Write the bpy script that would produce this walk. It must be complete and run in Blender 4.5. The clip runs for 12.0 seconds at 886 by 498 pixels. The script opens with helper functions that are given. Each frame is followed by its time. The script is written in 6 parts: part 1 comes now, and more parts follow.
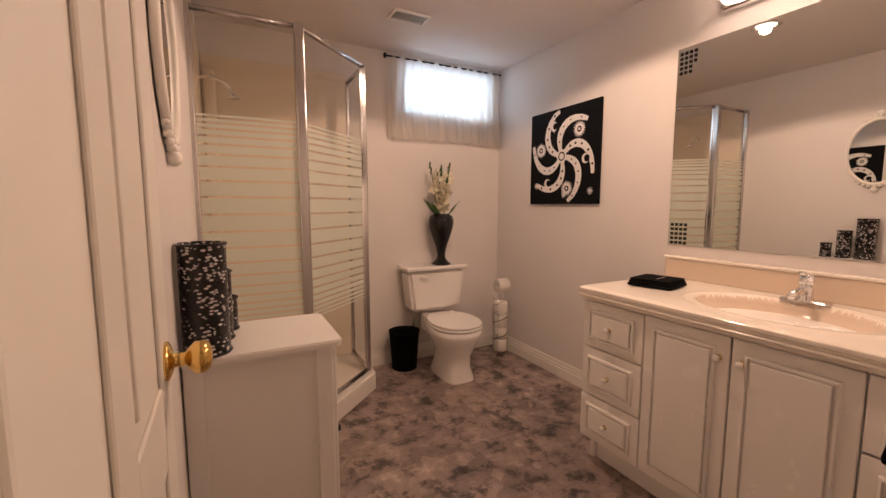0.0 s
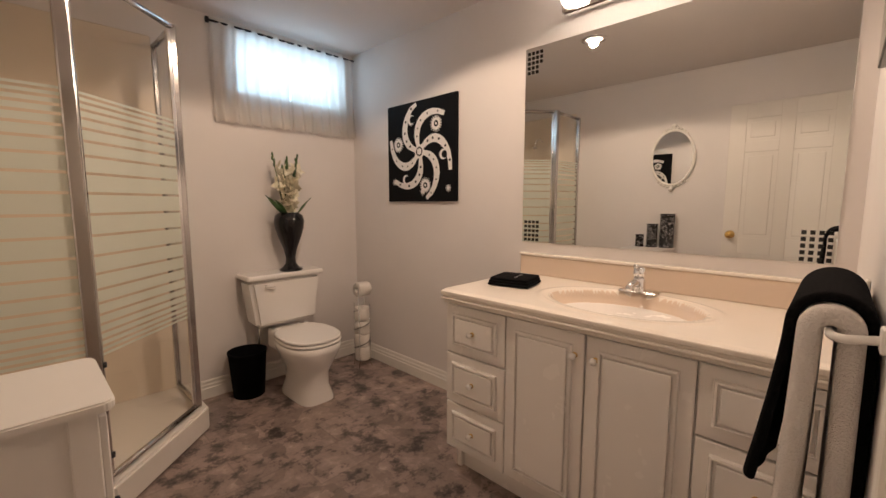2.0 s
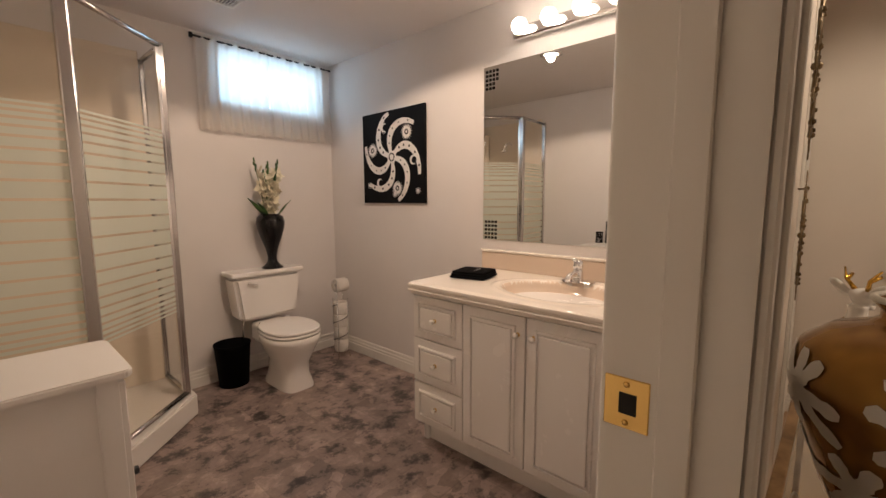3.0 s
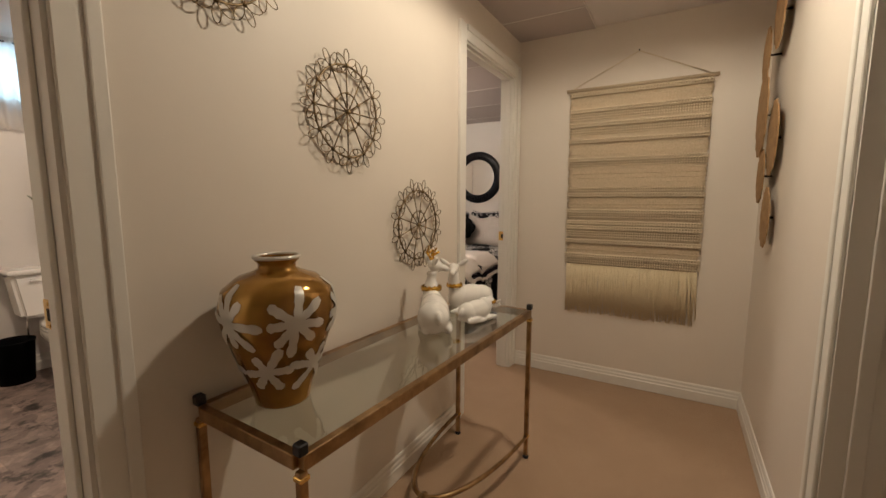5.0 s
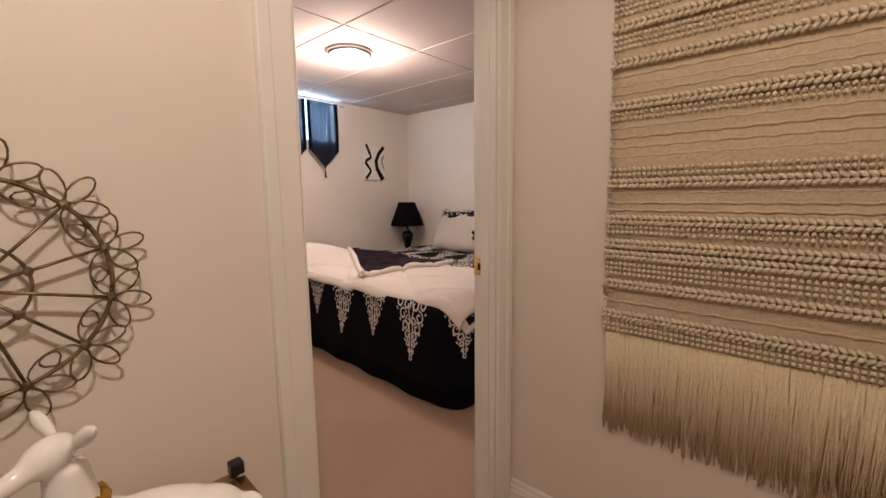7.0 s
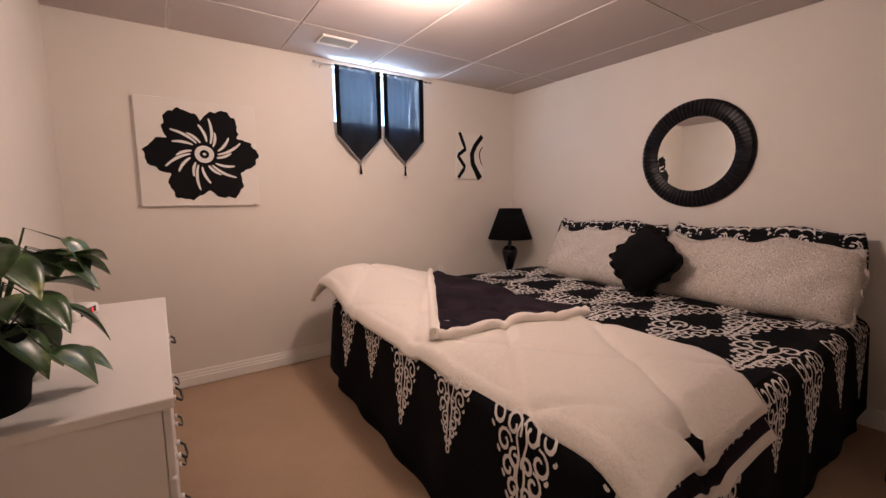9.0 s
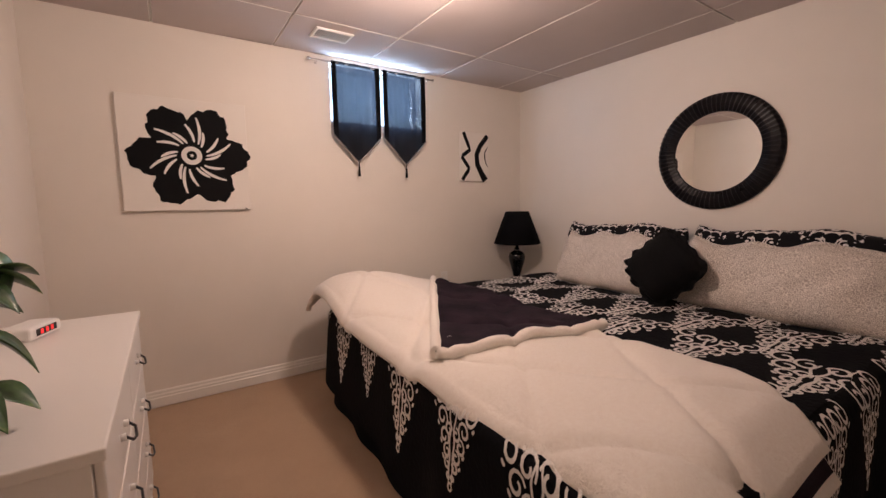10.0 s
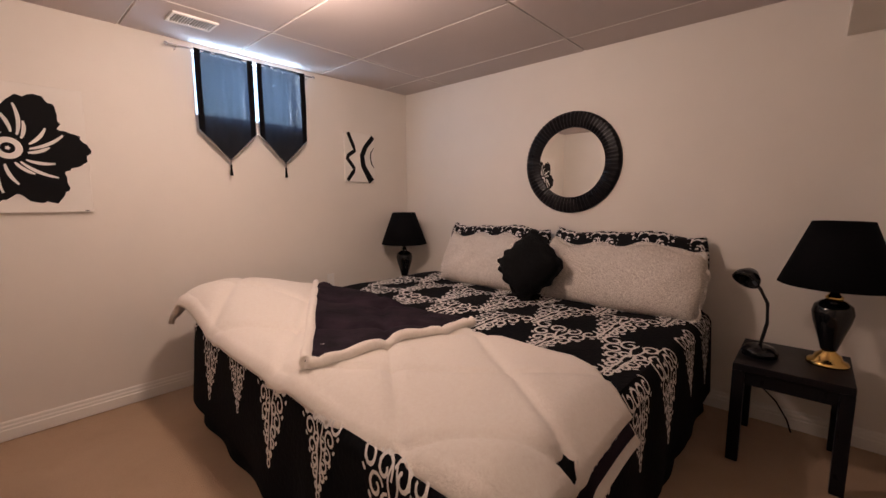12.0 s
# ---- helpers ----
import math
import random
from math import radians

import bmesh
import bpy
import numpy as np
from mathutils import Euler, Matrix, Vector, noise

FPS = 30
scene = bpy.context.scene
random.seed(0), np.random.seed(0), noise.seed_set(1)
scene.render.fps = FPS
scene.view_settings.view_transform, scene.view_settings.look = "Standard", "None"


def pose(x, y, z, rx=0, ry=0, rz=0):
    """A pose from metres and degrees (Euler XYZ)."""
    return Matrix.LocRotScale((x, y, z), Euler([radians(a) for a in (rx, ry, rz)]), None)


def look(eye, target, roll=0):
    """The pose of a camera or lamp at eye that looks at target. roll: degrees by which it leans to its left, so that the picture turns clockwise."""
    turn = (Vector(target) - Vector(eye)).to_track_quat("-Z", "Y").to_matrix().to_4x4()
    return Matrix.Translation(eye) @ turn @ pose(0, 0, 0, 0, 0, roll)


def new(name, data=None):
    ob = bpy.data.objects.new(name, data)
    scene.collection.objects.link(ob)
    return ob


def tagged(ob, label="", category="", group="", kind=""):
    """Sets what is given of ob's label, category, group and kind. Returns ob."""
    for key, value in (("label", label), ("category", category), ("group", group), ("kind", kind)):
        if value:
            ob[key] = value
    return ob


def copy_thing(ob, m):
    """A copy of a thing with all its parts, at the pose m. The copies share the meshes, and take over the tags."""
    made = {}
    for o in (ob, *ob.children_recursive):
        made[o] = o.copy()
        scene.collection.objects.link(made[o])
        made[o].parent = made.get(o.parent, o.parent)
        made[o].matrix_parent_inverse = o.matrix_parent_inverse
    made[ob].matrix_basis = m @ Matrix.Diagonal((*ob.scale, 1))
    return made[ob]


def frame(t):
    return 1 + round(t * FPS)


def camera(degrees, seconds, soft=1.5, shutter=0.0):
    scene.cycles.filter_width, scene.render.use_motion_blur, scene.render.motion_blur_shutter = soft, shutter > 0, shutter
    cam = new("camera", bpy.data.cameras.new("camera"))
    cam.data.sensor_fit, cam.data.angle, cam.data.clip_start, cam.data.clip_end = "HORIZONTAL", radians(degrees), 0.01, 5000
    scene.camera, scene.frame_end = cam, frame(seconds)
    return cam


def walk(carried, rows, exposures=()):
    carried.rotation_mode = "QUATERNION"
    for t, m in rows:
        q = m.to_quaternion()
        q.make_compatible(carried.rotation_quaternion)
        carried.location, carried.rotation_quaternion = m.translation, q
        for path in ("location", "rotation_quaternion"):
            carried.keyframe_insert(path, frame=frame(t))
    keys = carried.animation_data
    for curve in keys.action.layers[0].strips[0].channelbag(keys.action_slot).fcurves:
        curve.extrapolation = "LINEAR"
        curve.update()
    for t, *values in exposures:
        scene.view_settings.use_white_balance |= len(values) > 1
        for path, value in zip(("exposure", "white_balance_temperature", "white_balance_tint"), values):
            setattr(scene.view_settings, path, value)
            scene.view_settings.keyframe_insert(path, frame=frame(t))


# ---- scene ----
cam = camera(94.4, 12.0)
PATH = [
    (0, (0.153, 0.152, 1.216), (1.031, 1.848, 1.014), 0.0),
    (0.5, (0.276, 0.277, 1.209), (1.311, 1.88, 1.003), 0.1),
    (1, (0.324, 0.309, 1.202), (1.516, 1.801, 1.0), 0.1),
    (1.5, (0.342, 0.315, 1.214), (1.644, 1.711, 1.004), -0.0),
    (2, (0.322, 0.306, 1.221), (1.696, 1.629, 1.004), 0.0),
    (2.5, (0.279, 0.242, 1.228), (1.683, 1.534, 1.006), -0.1),
    (2.7, (0.252, 0.187, 1.234), (1.664, 1.469, 1.011), -0.2),
    (4.3, (0.067, -0.641, 1.278), (1.698, 0.49, 1.031), 0.2),
    (4.5, (0.131, -0.767, 1.276), (1.798, 0.311, 1.032), 0.2),
    (5, (0.381, -0.914, 1.245), (2.107, 0.067, 1.003), 0.1),
    (5.5, (0.762, -0.948, 1.243), (2.495, 0.021, 0.996), 0.2),
    (6, (1.168, -0.986, 1.257), (2.898, -0.014, 1.008), 0.1),
    (6.5, (1.587, -0.909, 1.262), (3.248, 0.175, 1.003), -0.4),
    (7, (1.945, -0.729, 1.246), (3.426, 0.59, 0.988), -0.7),
    (8.8, (2.791, 0.126, 1.234), (3.943, 1.743, 0.993), -0.4),
    (9, (2.803, 0.238, 1.254), (3.931, 1.873, 1.016), -0.5),
    (9.5, (2.879, 0.367, 1.256), (3.977, 2.023, 1.033), -0.7),
    (10, (2.922, 0.383, 1.249), (4.029, 2.033, 1.029), -0.8),
    (10.5, (2.955, 0.378, 1.248), (4.092, 2.009, 1.028), -0.7),
    (11, (2.984, 0.328, 1.263), (4.205, 1.896, 1.035), -0.6),
    (11.5, (2.987, 0.287, 1.273), (4.343, 1.739, 1.039), -0.4),
    (12, (2.984, 0.273, 1.297), (4.455, 1.606, 1.053), -0.2),
]
walk(cam, [(t, look(eye, target, roll)) for t, eye, target, roll in PATH],
     [(0, -0.22, 7500, 27), (1, -0.27, 6700, 16), (2.7, -0.27, 6550, 12), (4.5, -0.28, 6200, 7), (5.2, -0.05, 6200, 4), (6.5, -0.02, 6200, 12), (9, -0.12, 6450, 21), (12, -0.18, 6600, 21)])

# ---- world and lamps ----
world = bpy.data.worlds.new("sky")
scene.world = world
world.use_nodes = True
wn = world.node_tree
sky = wn.nodes.new("ShaderNodeTexSky")
sky.sky_type, sky.sun_disc, sky.sun_elevation, sky.sun_rotation = "NISHITA", False, radians(40), radians(160)
wn.links.new(sky.outputs[0], wn.nodes["Background"].inputs[0])
wn.nodes["Background"].inputs[1].default_value = 0.15


def lamp(name, kind, place, power, color, size=0.1, size_y=None, target=None):
    d = bpy.data.lights.new(name, kind)
    d.energy, d.color = power, color
    if kind == "AREA":
        d.size = size
        if size_y:
            d.shape, d.size_y = "RECTANGLE", size_y
    else:
        d.shadow_soft_size = size
    ob = new(name, d)
    ob.matrix_world = look(place, target) if target else pose(*place)
    return ob


WARM, DAY = (1.0, 0.76, 0.56), (0.50, 0.76, 1.0)
lamp("bath_window_light", "AREA", (1.718, 3.18, 2.075), 4, DAY, 0.74, 0.33, (1.718, 2.2, 1.75))
lamp("bed_window_light", "AREA", (4.38, 3.56, 2.1), 34, DAY, 0.76, 0.44, (4.38, 2.5, 1.9))
lamp("vanity_bulb_light", "AREA", (2.05, 0.93, 2.10), 6.5, WARM, 0.75, 0.08, (1.4, 0.93, 1.55))
lamp("recessed_light", "SPOT", (1.24, 1.60, 2.30), 48, WARM, 0.03).data.spot_size = radians(150)
lamp("bedroom_lamp_light", "POINT", (3.92, 1.95, 2.10), 47, (1.0, 0.79, 0.63), 0.1)
hall_lamp = lamp("hall_lamp_light", "SPOT", (1.9, -0.75, 2.325), 60, (1.0, 0.82, 0.62), 0.05)
hall_lamp.data.spot_size, hall_lamp.data.spot_blend = radians(172), 0.3


# ---- materials ----
class Mat:
    """A small builder for node materials."""

    def __init__(self, name, color=(0.8, 0.8, 0.8), rough=0.5, metal=0.0, **more):
        self.m = bpy.data.materials.new(name)
        self.m.use_nodes = True
        self.t = self.m.node_tree
        self.b = self.t.nodes["Principled BSDF"]
        self.b.inputs["Base Color"].default_value = (*color, 1)
        self.b.inputs["Roughness"].default_value = rough
        self.b.inputs["Metallic"].default_value = metal
        for key, value in more.items():
            self.b.inputs[key.replace("_", " ")].default_value = value
        self.co = None

    def n(self, kind, **values):
        node = self.t.nodes.new("ShaderNode" + kind)
        for key, value in values.items():
            if key == "operation":
                node.operation = value
            elif key == "blend_type":
                node.blend_type = value
            elif key == "data_type":
                node.data_type = value
            else:
                node.inputs[key].default_value = value
        return node

    def link(self, a, b):
        self.t.links.new(a, b)

    def coords(self, kind="Object"):
        if self.co is None:
            self.co = self.t.nodes.new("ShaderNodeTexCoord")
        return self.co.outputs[kind]

    def noise(self, scale, detail=3.0, rough=0.6, src=None):
        x = self.n("TexNoise", Scale=scale, Detail=detail, Roughness=rough)
        self.link(src or self.coords(), x.inputs["Vector"])
        return x.outputs["Fac"]

    def ramp(self, src, stops):
        r = self.t.nodes.new("ShaderNodeValToRGB")
        e = r.color_ramp.elements
        while len(e) < len(stops):
            e.new(0.5)
        for el, (p, c) in zip(e, stops):
            el.position = p
            el.color = (*c, 1) if len(c) == 3 else c
        self.link(src, r.inputs[0])
        return r.outputs[0]

    def color(self, src):
        self.link(src, self.b.inputs["Base Color"])
        return self

    def bump(self, src, strength=0.2, dist=0.01):
        b = self.n("Bump", Strength=strength, Distance=dist)
        self.link(src, b.inputs["Height"])
        self.link(b.outputs[0], self.b.inputs["Normal"])
        return self

    def rough(self, src, lo, hi):
        r = self.n("MapRange")
        r.inputs["To Min"].default_value, r.inputs["To Max"].default_value = lo, hi
        self.link(src, r.inputs["Value"])
        self.link(r.outputs[0], self.b.inputs["Roughness"])
        return self

    def math(self, op, a, b=None):
        x = self.n("Math", operation=op)
        for i, v in enumerate((a, b)):
            if v is None:
                continue
            if isinstance(v, (int, float)):
                x.inputs[i].default_value = v
            else:
                self.link(v, x.inputs[i])
        return x.outputs[0]

    def mix(self, fac, a, b):
        x = self.n("Mix", data_type="RGBA")
        self.link(fac, x.inputs[0])
        for i, v in ((6, a), (7, b)):
            if isinstance(v, tuple):
                x.inputs[i].default_value = (*v, 1)
            else:
                self.link(v, x.inputs[i])
        return x.outputs[2]


def paint(name, color, rough=0.55, var=0.05, grain=260, bump=0.06):
    """Wall or furniture paint with faint roller texture and slow unevenness."""
    m = Mat(name, color, rough)
    dark = tuple(c * (1 - var) for c in color)
    m.color(m.ramp(m.noise(1.7, 4), [(0.3, dark), (0.7, color)]))
    m.bump(m.noise(grain, 2), bump, 0.002)
    m.rough(m.noise(9, 3), rough - 0.08, rough + 0.08)
    return m.m


WALL_BATH = paint("wall_paint_bath", (0.76, 0.72, 0.70))
WALL_HALL = paint("wall_paint_hall", (0.78, 0.71, 0.63))
WALL_BED = paint("wall_paint_bedroom", (0.78, 0.73, 0.67))
CEIL = paint("ceiling_paint", (0.74, 0.69, 0.67), 0.8, 0.04, 120, 0.2)
TRIM = paint("trim_paint", (0.82, 0.79, 0.74), 0.35, 0.03)
DOORP = paint("door_paint", (0.82, 0.78, 0.73), 0.4, 0.03)
LAMINATE = paint("white_laminate", (0.80, 0.77, 0.74), 0.32, 0.02, 400, 0.02)
THERMOFOIL = paint("white_thermofoil", (0.88, 0.84, 0.80), 0.25, 0.02, 500, 0.02)
# one marble in two tones: paler where it reflects light, tan where it doesn't
MARBLE_LIT = paint("cultured_marble_lit", (0.86, 0.79, 0.71), 0.10, 0.03, 30, 0.0)
MARBLE_SHADED = paint("cultured_marble_shaded", (0.74, 0.60, 0.48), 0.12, 0.04, 30, 0.0)
PORCELAIN = paint("porcelain", (0.85, 0.82, 0.79), 0.08, 0.01, 30, 0.0)
ACRYLIC = paint("shower_acrylic", (0.80, 0.70, 0.58), 0.2, 0.05, 30, 0.01)
ACRYLIC_WHITE = paint("shower_base_acrylic", (0.83, 0.79, 0.74), 0.2, 0.02, 30, 0.01)
CHROME = Mat("chrome", (0.82, 0.82, 0.82), 0.12, 1.0).m
STEEL = Mat("brushed_aluminium", (0.60, 0.58, 0.57), 0.16, 1.0).m
BRASS = Mat("polished_brass", (0.86, 0.58, 0.2), 0.16, 1.0).m
WHITE_PLASTIC = Mat("white_plastic", (0.82, 0.8, 0.77), 0.35).m
BLACK_GLOSS = Mat("black_gloss", (0.006, 0.006, 0.007), 0.09).m
BLACK_MATT = Mat("black_matt", (0.004, 0.004, 0.005), 0.85, Specular_IOR_Level=0.08).m
MIRROR = Mat("mirror_silver", (0.86, 0.87, 0.86), 0.0, 1.0).m
BLACK_WOOD = paint("black_lacquered_wood", (0.010, 0.009, 0.011), 0.3, 0.3, 60, 0.03)
# near-black for shaded openings, and for the plant's soil
DARK_SHADE_SOIL = Mat("dark_shade_and_soil", (0.02, 0.018, 0.016), 0.9).m
WHITE_INK = Mat("white_paint_strokes", (0.78, 0.75, 0.72), 0.6).m
GOLD = Mat("gold_leaf", (0.72, 0.42, 0.08), 0.22, 1.0).m
CANVAS_WHITE = paint("white_canvas", (0.80, 0.76, 0.71), 0.8, 0.03, 900, 0.1)
CANVAS_BLACK = paint("black_canvas", (0.004, 0.004, 0.005), 0.7, 0.2, 900, 0.1)
for black in (CANVAS_BLACK, BLACK_WOOD):
    black.node_tree.nodes["Principled BSDF"].inputs["Specular IOR Level"].default_value = 0.14


def mat_antique_brass():
    m = Mat("antique_brass", (0.40, 0.26, 0.13), 0.3, 1.0)
    m.color(m.ramp(m.noise(14, 4), [(0.3, (0.20, 0.12, 0.06)), (0.7, (0.50, 0.33, 0.17))]))
    return m.m


def mat_wire():
    m = Mat("bronze_wire", (0.12, 0.09, 0.055), 0.45, 0.8)
    m.color(m.ramp(m.noise(30, 3), [(0.3, (0.09, 0.062, 0.035)), (0.75, (0.36, 0.26, 0.145))]))
    return m.m


def mat_glass(name, color=(1, 1, 1), rough=0.0, low=0.04, high=0.7):
    """Thin sheet glass: mostly clear, with a glossy coat."""
    m = Mat(name, color, 0.02)
    t = m.t
    clear = t.nodes.new("ShaderNodeBsdfTransparent")
    clear.inputs[0].default_value = (*color, 1)
    gloss = t.nodes.new("ShaderNodeBsdfGlossy")
    gloss.inputs["Roughness"].default_value = rough
    lw = t.nodes.new("ShaderNodeLayerWeight")
    lw.inputs[0].default_value = 0.5
    mixer = t.nodes.new("ShaderNodeMixShader")
    m.link(m.math("ADD", m.math("MULTIPLY", m.math("POWER", lw.outputs["Facing"], 3.0), high), low), mixer.inputs[0])
    m.link(clear.outputs[0], mixer.inputs[1])
    m.link(gloss.outputs[0], mixer.inputs[2])
    m.link(mixer.outputs[0], t.nodes["Material Output"].inputs[0])
    return m.m


def mat_sheer(name, color, see):
    """Thin cloth: part see-through, part translucent."""
    m = Mat(name, color, 0.9)
    t = m.t
    clear = t.nodes.new("ShaderNodeBsdfTransparent")
    trans = t.nodes.new("ShaderNodeBsdfTranslucent")
    trans.inputs[0].default_value = (*color, 1)
    a, b = t.nodes.new("ShaderNodeMixShader"), t.nodes.new("ShaderNodeMixShader")
    a.inputs[0].default_value, b.inputs[0].default_value = 0.5, see
    m.link(m.b.outputs[0], a.inputs[1])
    m.link(trans.outputs[0], a.inputs[2])
    m.link(a.outputs[0], b.inputs[1])
    m.link(clear.outputs[0], b.inputs[2])
    m.link(b.outputs[0], t.nodes["Material Output"].inputs[0])
    weave = m.noise(300, 2)
    m.bump(weave, 0.2, 0.002)
    return m.m


def mat_glow(name, color, strength):
    m = Mat(name, color, 0.4)
    m.b.inputs["Emission Color"].default_value = (*color, 1)
    m.b.inputs["Emission Strength"].default_value = strength
    return m.m


def mat_vinyl():
    """Slate-look sheet vinyl: grey-brown mottling, darker veins, tile-sized shifts of tone."""
    m = Mat("slate_vinyl", (0.2, 0.16, 0.15), 0.35)
    co = m.coords()
    a = m.noise(7, 12, 0.72)
    v = m.n("TexVoronoi", Scale=13.0)
    nz = m.n("TexNoise", Scale=4.0, Detail=5.0)
    m.link(co, nz.inputs["Vector"])
    addv = m.n("VectorMath", operation="ADD")
    m.link(co, addv.inputs[0])
    sc = m.n("VectorMath", operation="SCALE")
    sc.inputs["Scale"].default_value = 0.22
    m.link(nz.outputs["Color"], sc.inputs[0])
    m.link(sc.outputs[0], addv.inputs[1])
    m.link(addv.outputs[0], v.inputs["Vector"])
    brick = m.n("TexBrick", Scale=1.0)
    brick.inputs["Color1"].default_value = (0.42, 0.42, 0.42, 1)
    brick.inputs["Color2"].default_value = (0.60, 0.60, 0.60, 1)
    brick.inputs["Mortar"].default_value = (0.40, 0.40, 0.40, 1)
    brick.inputs["Mortar Size"].default_value = 0.004
    brick.inputs["Brick Width"].default_value, brick.inputs["Row Height"].default_value = 0.46, 0.23
    m.link(co, brick.inputs["Vector"])
    base = m.ramp(a, [(0.37, (0.05, 0.041, 0.040)), (0.44, (0.165, 0.132, 0.125)), (0.475, (0.33, 0.265, 0.245)), (0.56, (0.39, 0.315, 0.285)), (0.66, (0.58, 0.475, 0.43))])
    patch = m.ramp(v.outputs["Color"], [(0.15, (0.40, 0.36, 0.35)), (0.45, (0.62, 0.57, 0.55)), (0.85, (0.90, 0.82, 0.78))])
    x = m.n("Mix", data_type="RGBA", blend_type="MULTIPLY")
    x.inputs[0].default_value = 0.75
    m.link(base, x.inputs[6])
    m.link(patch, x.inputs[7])
    y = m.n("Mix", data_type="RGBA", blend_type="OVERLAY")
    y.inputs[0].default_value = 0.8
    m.link(x.outputs[2], y.inputs[6])
    m.link(brick.outputs["Color"], y.inputs[7])
    m.color(y.outputs[2])
    m.bump(a, 0.15, 0.004)
    m.rough(m.noise(14, 4), 0.3, 0.5)
    return m.m


def mat_carpet():
    m = Mat("beige_carpet", (0.42, 0.28, 0.2), 0.95)
    big, fine = m.noise(3.0, 4), m.noise(420, 2)
    c = m.mix(fine, (0.37, 0.25, 0.165), (0.65, 0.455, 0.31))
    x = m.n("Mix", data_type="RGBA", blend_type="MULTIPLY")
    x.inputs[0].default_value = 0.35
    m.link(c, x.inputs[6])
    m.link(m.ramp(big, [(0.3, (0.72, 0.7, 0.68)), (0.7, (1, 1, 1))]), x.inputs[7])
    m.color(x.outputs[2])
    m.bump(fine, 0.8, 0.006)
    return m.m


def mat_fleece():
    m = Mat("cream_fleece", (0.8, 0.72, 0.63), 0.95)
    f = m.noise(75, 5, 0.8)
    m.color(m.mix(f, (0.78, 0.68, 0.60), (0.97, 0.92, 0.85)))
    m.bump(f, 0.7, 0.015)
    m.b.inputs["Sheen Weight"].default_value = 0.3
    return m.m


def mat_plush():
    m = Mat("dark_plum_plush", (0.012, 0.007, 0.012), 0.9)
    m.bump(m.noise(220, 2), 0.5, 0.004)
    m.b.inputs["Specular IOR Level"].default_value = 0.12
    m.color(m.ramp(m.noise(6, 3), [(0.35, (0.008, 0.005, 0.009)), (0.7, (0.026, 0.016, 0.024))]))
    return m.m


def mat_damask(name, cell_u, cell_v, scale, lo, tall):
    """Black cotton printed with clusters of white scrolls, laid out on the cloth's own UV in metres."""
    m = Mat(name, (0.01, 0.01, 0.012), 0.7)
    uv = m.coords("UV")
    sep = m.n("SeparateXYZ")
    m.link(uv, sep.inputs[0])
    u, v = sep.outputs[0], sep.outputs[1]
    row = m.math("FLOOR", m.math("DIVIDE", v, cell_v))
    shift = m.math("MULTIPLY", m.math("MODULO", row, 2.0), 0.5)
    fu = m.math("SUBTRACT", m.math("FRACT", m.math("ADD", m.math("DIVIDE", u, cell_u), shift)), 0.5)
    fv = m.math("SUBTRACT", m.math("FRACT", m.math("DIVIDE", v, cell_v)), 0.5)
    au = m.math("ABSOLUTE", fu)
    # each cluster is a lozenge, broader at one end
    width = m.math("MULTIPLY", m.math("ADD", m.math("MULTIPLY", fv, tall), 0.42), 0.95)
    shape = m.math("SUBTRACT", width, m.math("ADD", au, m.math("MULTIPLY", m.math("ABSOLUTE", fv), 0.22)))
    lobes = m.math("MULTIPLY", m.math("SUBTRACT", m.noise(11, 2, 0.5, uv), 0.5), 0.5)
    mask = m.math("GREATER_THAN", m.math("ADD", shape, lobes), lo)
    # scrolls: contour rings of a mirrored noise field
    comb = m.n("CombineXYZ")
    m.link(m.math("MULTIPLY", au, cell_u), comb.inputs[0])
    m.link(v, comb.inputs[1])
    vor = m.n("TexVoronoi", Scale=scale)
    nz = m.n("TexNoise", Scale=scale * 0.6, Detail=1.0)
    m.link(comb.outputs[0], nz.inputs["Vector"])
    sc = m.n("VectorMath", operation="SCALE")
    sc.inputs["Scale"].default_value = 0.06
    m.link(nz.outputs["Color"], sc.inputs[0])
    ad = m.n("VectorMath", operation="ADD")
    m.link(comb.outputs[0], ad.inputs[0])
    m.link(sc.outputs[0], ad.inputs[1])
    m.link(ad.outputs[0], vor.inputs["Vector"])
    ring = m.math("ABSOLUTE", m.math("SUBTRACT", m.math("FRACT", m.math("MULTIPLY", vor.outputs["Distance"], 2.1)), 0.5))
    scroll = m.math("LESS_THAN", ring, 0.2)
    fac = m.math("MULTIPLY", mask, scroll)
    m.color(m.mix(fac, (0.006, 0.006, 0.008), (0.74, 0.70, 0.68)))
    m.b.inputs["Specular IOR Level"].default_value = 0.12
    m.bump(m.noise(60, 3), 0.25, 0.006)
    return m.m


def mat_brocade():
    m = Mat("grey_brocade", (0.5, 0.45, 0.4), 0.6)
    v = m.n("TexVoronoi", Scale=62.0)
    m.link(m.coords(), v.inputs["Vector"])
    ring = m.math("FRACT", m.math("MULTIPLY", v.outputs["Distance"], 3.0))
    m.color(m.mix(m.math("GREATER_THAN", ring, 0.5), (0.42, 0.37, 0.33), (0.76, 0.70, 0.64)))
    m.bump(m.noise(24, 3), 0.3, 0.01)
    return m.m


def mat_fur():
    m = Mat("black_fur", (0.007, 0.007, 0.008), 0.9)
    m.b.inputs["Specular IOR Level"].default_value = 0.15
    m.bump(m.noise(130, 4, 0.8), 1.0, 0.02)
    m.b.inputs["Sheen Weight"].default_value = 0.03
    return m.m


